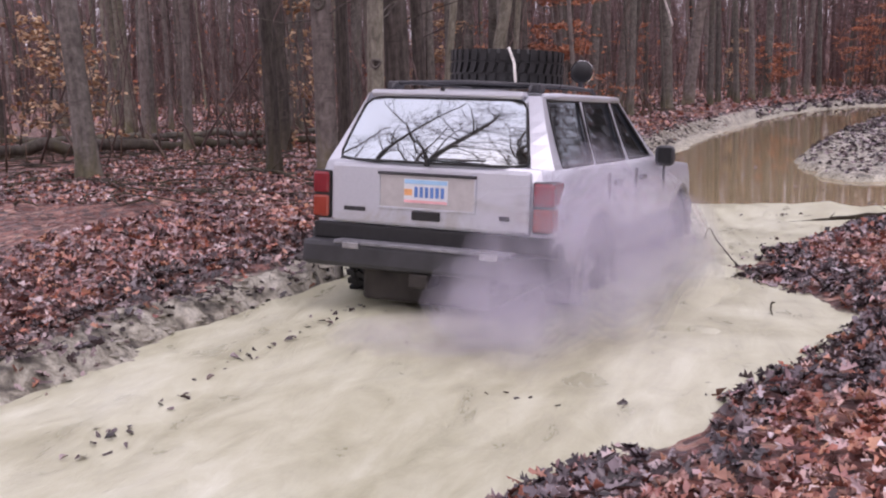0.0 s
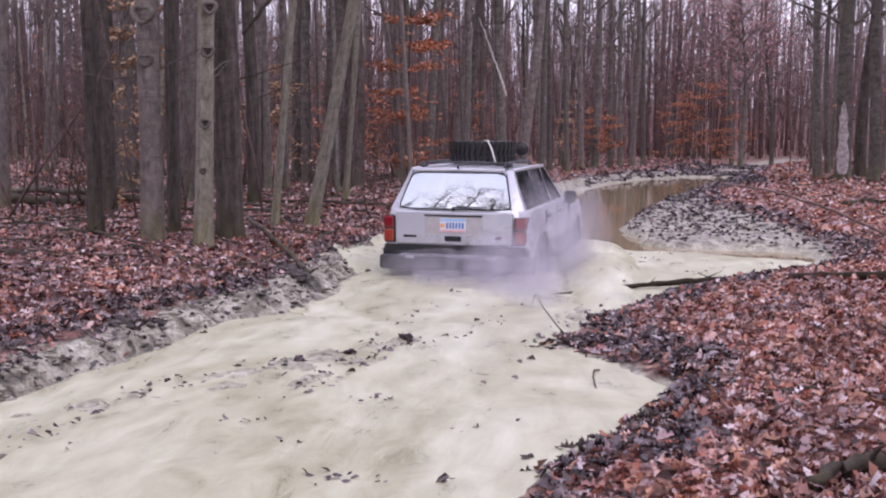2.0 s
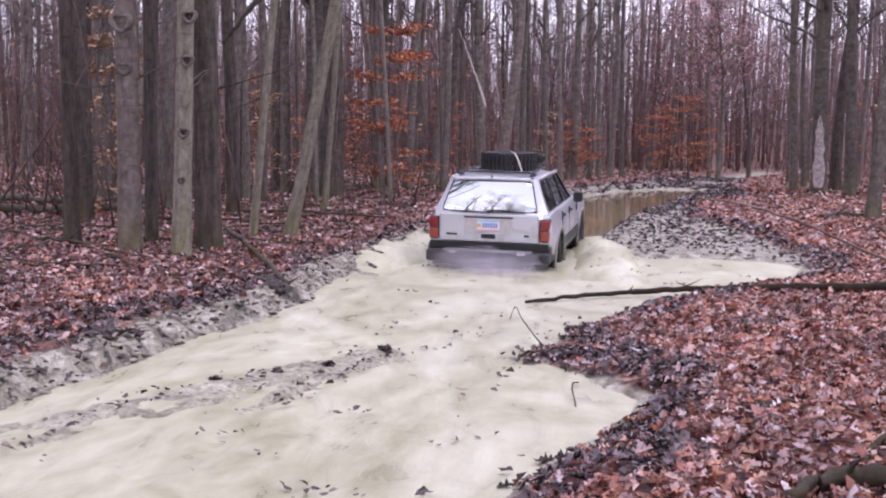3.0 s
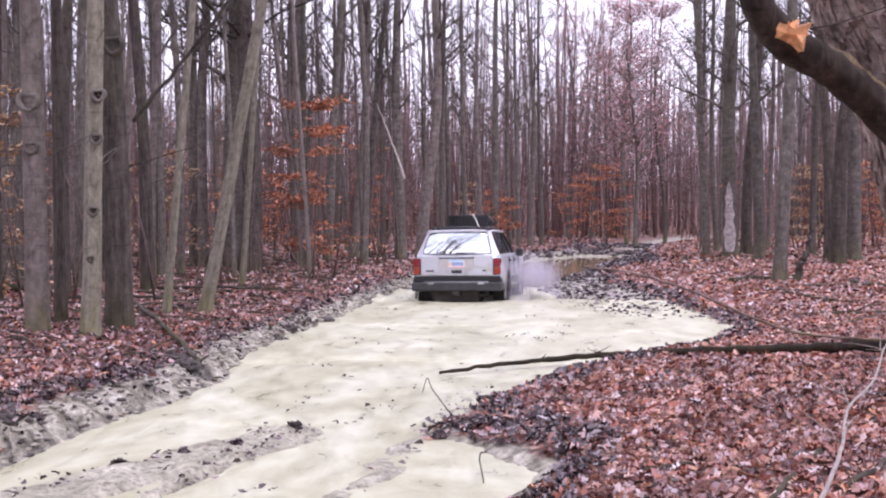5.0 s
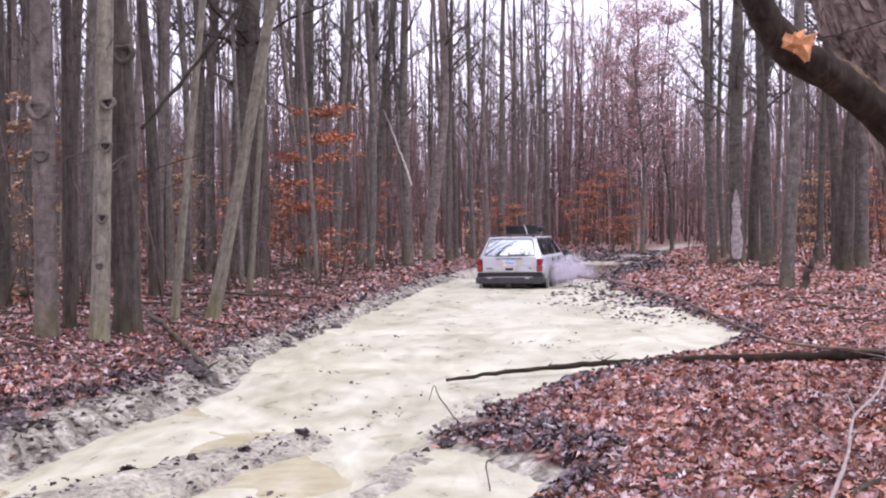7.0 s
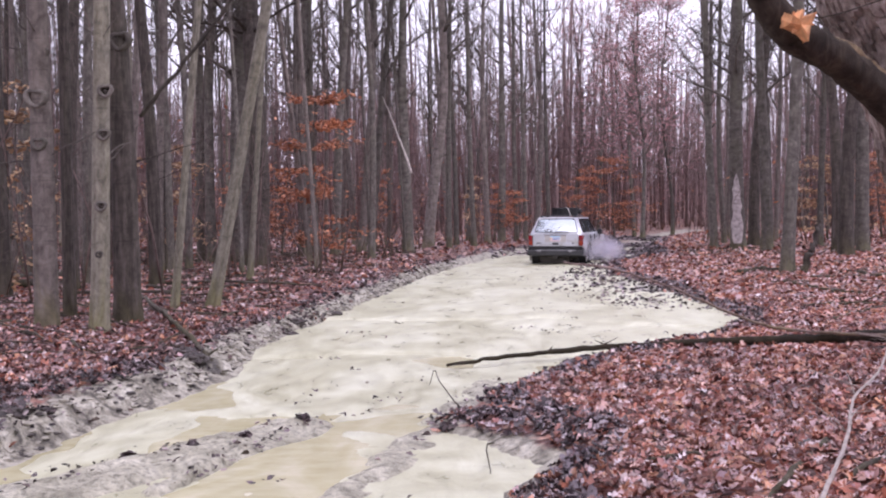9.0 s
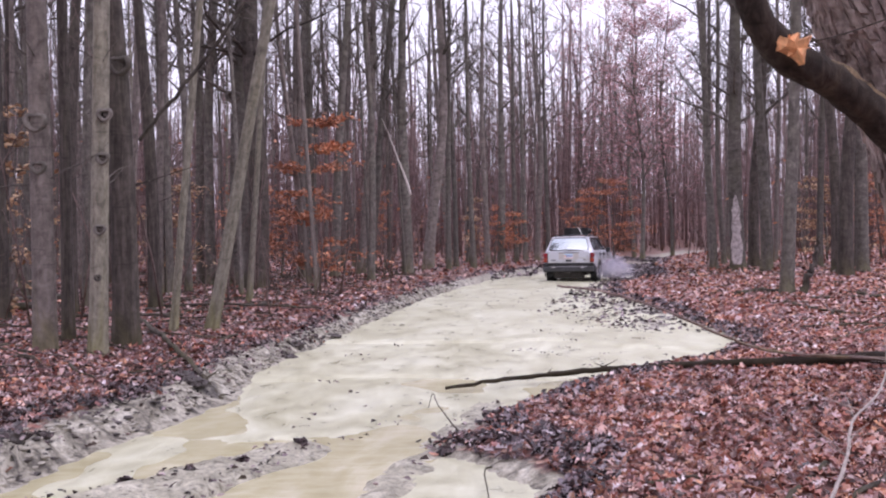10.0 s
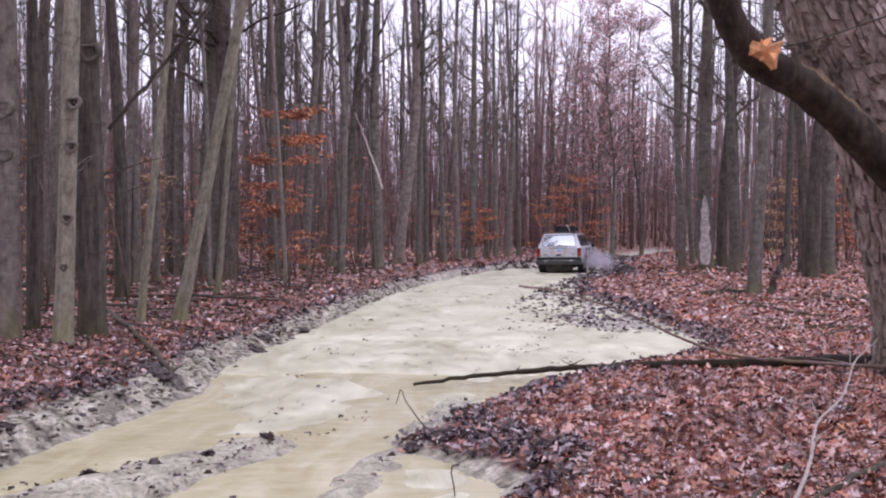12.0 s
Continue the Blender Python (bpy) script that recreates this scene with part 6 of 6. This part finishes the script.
    for y in (AXLE_R, AXLE_F):
        for s in (-1, 1):
            w = part("wheel", None, car)
            part("tyre", tm, w, "black knobbly tyre caked with mud")
            tagged(part("tread", dm, w), kind="stuff")
            part("rim", rm, w, at=pose(0, 0, 0, 0, 0, 0 if s > 0 else 180))
            wheels.append((w, s * 0.75, y))
    return car, wheels


car, wheels = build_car()


def car_at(t):
    """The car's pose at t, between the keyed rows."""
    ts = [r[0] for r in CAR]
    v = [float(np.interp(t, ts, [r[i] for r in CAR])) for i in range(1, 7)]
    return pose(v[0], v[1], v[2], v[4], v[5], v[3])


# ---- waves and spray that go with the car ----
def wave_mesh(name, path, width, high, seed, material=None):
    """A ridge of churned mud along a line, with a broken crest."""
    rng = random.Random(seed)
    pts = curve_points(path, 46)
    verts, k = [], 11
    for i, p in enumerate(pts):
        t = i / 45
        d = (pts[min(45, i + 1)] - pts[max(0, i - 1)]).normalized()
        o = Vector((d.y, -d.x, 0))
        fade = math.sin(math.pi * min(1, t * 1.05)) ** 0.6
        for j in range(k):
            u = -1 + 2 * j / (k - 1)
            h = high * fade * (1 - u * u) ** 1.3 * (0.65 + 0.5 * noise.noise(p * 3.1 + Vector((seed, 0, 0))) + 0.35 * noise.noise(p * 9 + Vector((u * 2, seed, 0))))
            verts.append(p + o * (u * width * (0.7 + 0.3 * fade) + 0.12 * noise.noise(p * 5 + Vector((0, u, seed)))) + Vector((0, 0, h - 0.05 - 0.10 * abs(u) ** 3)))
    return mesh_of(name, verts, quads(46, k, 0, False), material or MUDWATER)


WAVES = []
for nm, path, wide, high in (("bow_wave", [(0.95, 4.6, 0), (1.25, 3.2, 0), (1.5, 1.6, 0), (1.8, -0.6, 0), (2.2, -2.6, 0)], 0.5, 0.24),
                             ("bow_wave", [(-0.95, 4.6, 0), (-1.25, 3.2, 0), (-1.45, 1.6, 0), (-1.65, -0.4, 0), (-1.85, -2.6, 0)], 0.55, 0.32),
                             ("stern_wave", [(0.75, -1.3, 0), (0.7, -2.0, 0), (0.6, -3.0, 0), (0.5, -4.4, 0)], 0.30, 0.12),
                             ("stern_wave", [(-0.75, -1.3, 0), (-0.75, -2.0, 0), (-0.75, -3.0, 0), (-0.8, -4.4, 0)], 0.30, 0.13)):
    ob = new(nm, wave_mesh(nm, path, wide, high, len(WAVES) * 3 + 1))
    WAVES.append(tagged(ob, "ridge of pale churned mud thrown up beside the car", "wave", "waves round the car"))


def steam_material():
    k = Nodes("thin_lilac_steam")
    k.t.nodes.remove(k.b)
    a, b, add = k.n("ShaderNodeBsdfDiffuse"), k.n("ShaderNodeBsdfTranslucent"), k.n("ShaderNodeMixShader")
    for s in (a, b):
        s.inputs["Color"].default_value = (0.75, 0.72, 0.82, 1)
    k.link(a.outputs[0], add.inputs[1])
    k.link(b.outputs[0], add.inputs[2])
    tr, mx = k.n("ShaderNodeBsdfTransparent"), k.n("ShaderNodeMixShader")
    k.link(k.ramp(k.noise(2.2, 4, warp=0.8), [(0.32, 0.0), (0.72, 0.095)]), mx.inputs["Fac"])
    k.link(tr.outputs[0], mx.inputs[1])
    k.link(add.outputs[0], mx.inputs[2])
    k.link(mx.outputs[0], k.t.nodes["Material Output"].inputs["Surface"])
    return k.m


STEAM = steam_material()
scene.cycles.transparent_max_bounces = 80


def puff_mesh(seed, size):
    """Nested lumpy shells of thin steam."""
    bm = bmesh.new()
    for q in (0.3, 0.45, 0.58, 0.7, 0.81, 0.91, 1.0):
        got = bmesh.ops.create_icosphere(bm, subdivisions=3, radius=1.0)
        for v in got["verts"]:
            d = v.co.normalized()
            r = q * (1 + 0.30 * noise.noise(d * 1.6 + Vector((seed * 3.7, 0, q))) + 0.14 * noise.noise(d * 4 + Vector((0, seed, q))))
            v.co = Vector((d.x * size[0], d.y * size[1], d.z * size[2])) * r
    return from_bm("steam_puff", bm, STEAM, True)


# place in the car's space, size, seconds from which and until which it goes with the car
PUFFS = [((0.85, -0.25, 0.58), (0.46, 0.50, 0.44), -1, 1.7), ((1.10, 0.35, 0.70), (0.46, 0.60, 0.55), -1, 1.9), ((0.62, -0.45, 0.38), (0.36, 0.40, 0.28), -1, 2.1), ((1.30, -0.1, 0.62), (0.38, 0.45, 0.50), -1, 1.5),
         ((1.28, 1.05, 0.60), (0.40, 0.60, 0.46), -1, 1.8), ((1.15, 0.1, 1.0), (0.32, 0.42, 0.32), -1, 1.0), ((0.95, -0.6, 0.36), (0.42, 0.42, 0.26), -1, 1.6), ((1.25, 1.8, 0.5), (0.28, 0.5, 0.36), -1, 1.5), ((0.25, -0.6, 0.12), (0.55, 0.3, 0.16), -1, 2.8), ((0.0, -0.40, 0.22), (0.75, 0.24, 0.20), 1.6, 3.3),
         ((1.25, 0.9, 0.60), (0.34, 0.45, 0.28), 5.0, 99), ((1.48, 1.3, 0.62), (0.38, 0.5, 0.30), 4.9, 99), ((1.15, 0.4, 0.46), (0.28, 0.36, 0.24), 5.1, 99), ((1.70, 1.4, 0.52), (0.36, 0.42, 0.26), 5.2, 99), ((1.35, 0.7, 0.66), (0.42, 0.5, 0.36), 5.0, 99), ((1.55, 1.0, 0.45), (0.42, 0.5, 0.28), 5.0, 99)]
STEAMS = []
for i, (at, size, since, until) in enumerate(PUFFS):
    ob = tagged(new("steam_puff", puff_mesh(i, size)), "thin drifting lilac-grey steam beside the car", "steam", "steam round the car", "stuff")
    STEAMS.append((ob, at, since, until))


# ---- all that moves ----
def motions():
    walk(car, [(t, pose(x, y, z, p, r, yaw)) for t, x, y, z, yaw, p, r in CAR])
    steps = [0.1 * i for i in range(121)]
    gone, turn, last = [], 0.0, car_at(0).translation
    for t in steps:
        here = car_at(t).translation
        turn += math.degrees((here - last).length / TYRE) * 1.15
        last = here
        gone.append(turn)
    for w, x, y in wheels:
        walk(w, [(t, pose(x, y, TYRE - 0.01, -a, 0, 0)) for t, a in zip(steps, gone)])
    # the long log lies under the wash at first; the bent branch springs slowly towards the pool
    pivot = Matrix.Translation((4.2, 10.3, 0.33))
    walk(LONG_LOG, [(t, pivot @ pose(0, 0, 0, 0, -a, 0) @ pivot.inverted()) for t, a in ((0, 1.3), (1.2, 1.3), (2.0, 0.8), (2.8, 0.0), (12, 0.0))])
    walk(BENT, [(t, pose(dx, 0, dz)) for t, dx, dz in ((0, 0.74, 0.10), (2, 0.70, 0.10), (3.5, 0.66, 0.08), (5.5, 0.42, 0.07), (6.5, 0.34, 0.06), (9.5, 0.12, 0.03), (12, 0, 0))])
    for ob, rows in CHURN:
        if rows[-1][0] < 12:
            rows = rows + [(12, rows[-1][1])]
        walk(ob, [(t, pose(0, 0, z)) for t, z in rows])
    for i, ob in enumerate(WAVES):
        rows = []
        for t, x, y, z, yaw, p, r in CAR:
            sink = float(np.interp(t, [0, 1, 3.5, 5.5, 9], [0.0, 0.07, 0.07, -0.06, -0.14] if i < 2 else [-0.05, -0.03, 0.0, -0.08, -0.14]))
            rows.append((t, pose(x, y, sink, 0, 0, yaw)))
        walk(ob, rows)
    for i, (ob, at, since, until) in enumerate(STEAMS):
        rows, left = [], None
        for k in range(49):
            t = k * 0.25
            sway = Vector((0.07 * math.sin(t * 1.9 + i), 0.10 * math.sin(t * 1.3 + 2 * i), 0.04 * math.sin(t * 2.3 + i)))
            m = car_at(t)
            m.translation.z = 0.0 - 0.5 * 0.15
            p = m @ (Vector(at) + sway)
            # held below the mud, out of the camera's view, until it is due
            p.z -= 1.3 * min(1.0, max(0.0, (since - t) / 0.6))
            if t > until:
                # drops behind and is sunk below the mud, out of view
                left = left or (t, p.copy())
                p = left[1] + Vector((0.1, 0.4, -0.9)) * min(2.5, (t - left[0]) * 1.2)
            rows.append((t, pose(p.x, p.y, p.z, 0, 0, 12 * math.sin(t * 0.7 + i))))
        walk(ob, rows)


motions()
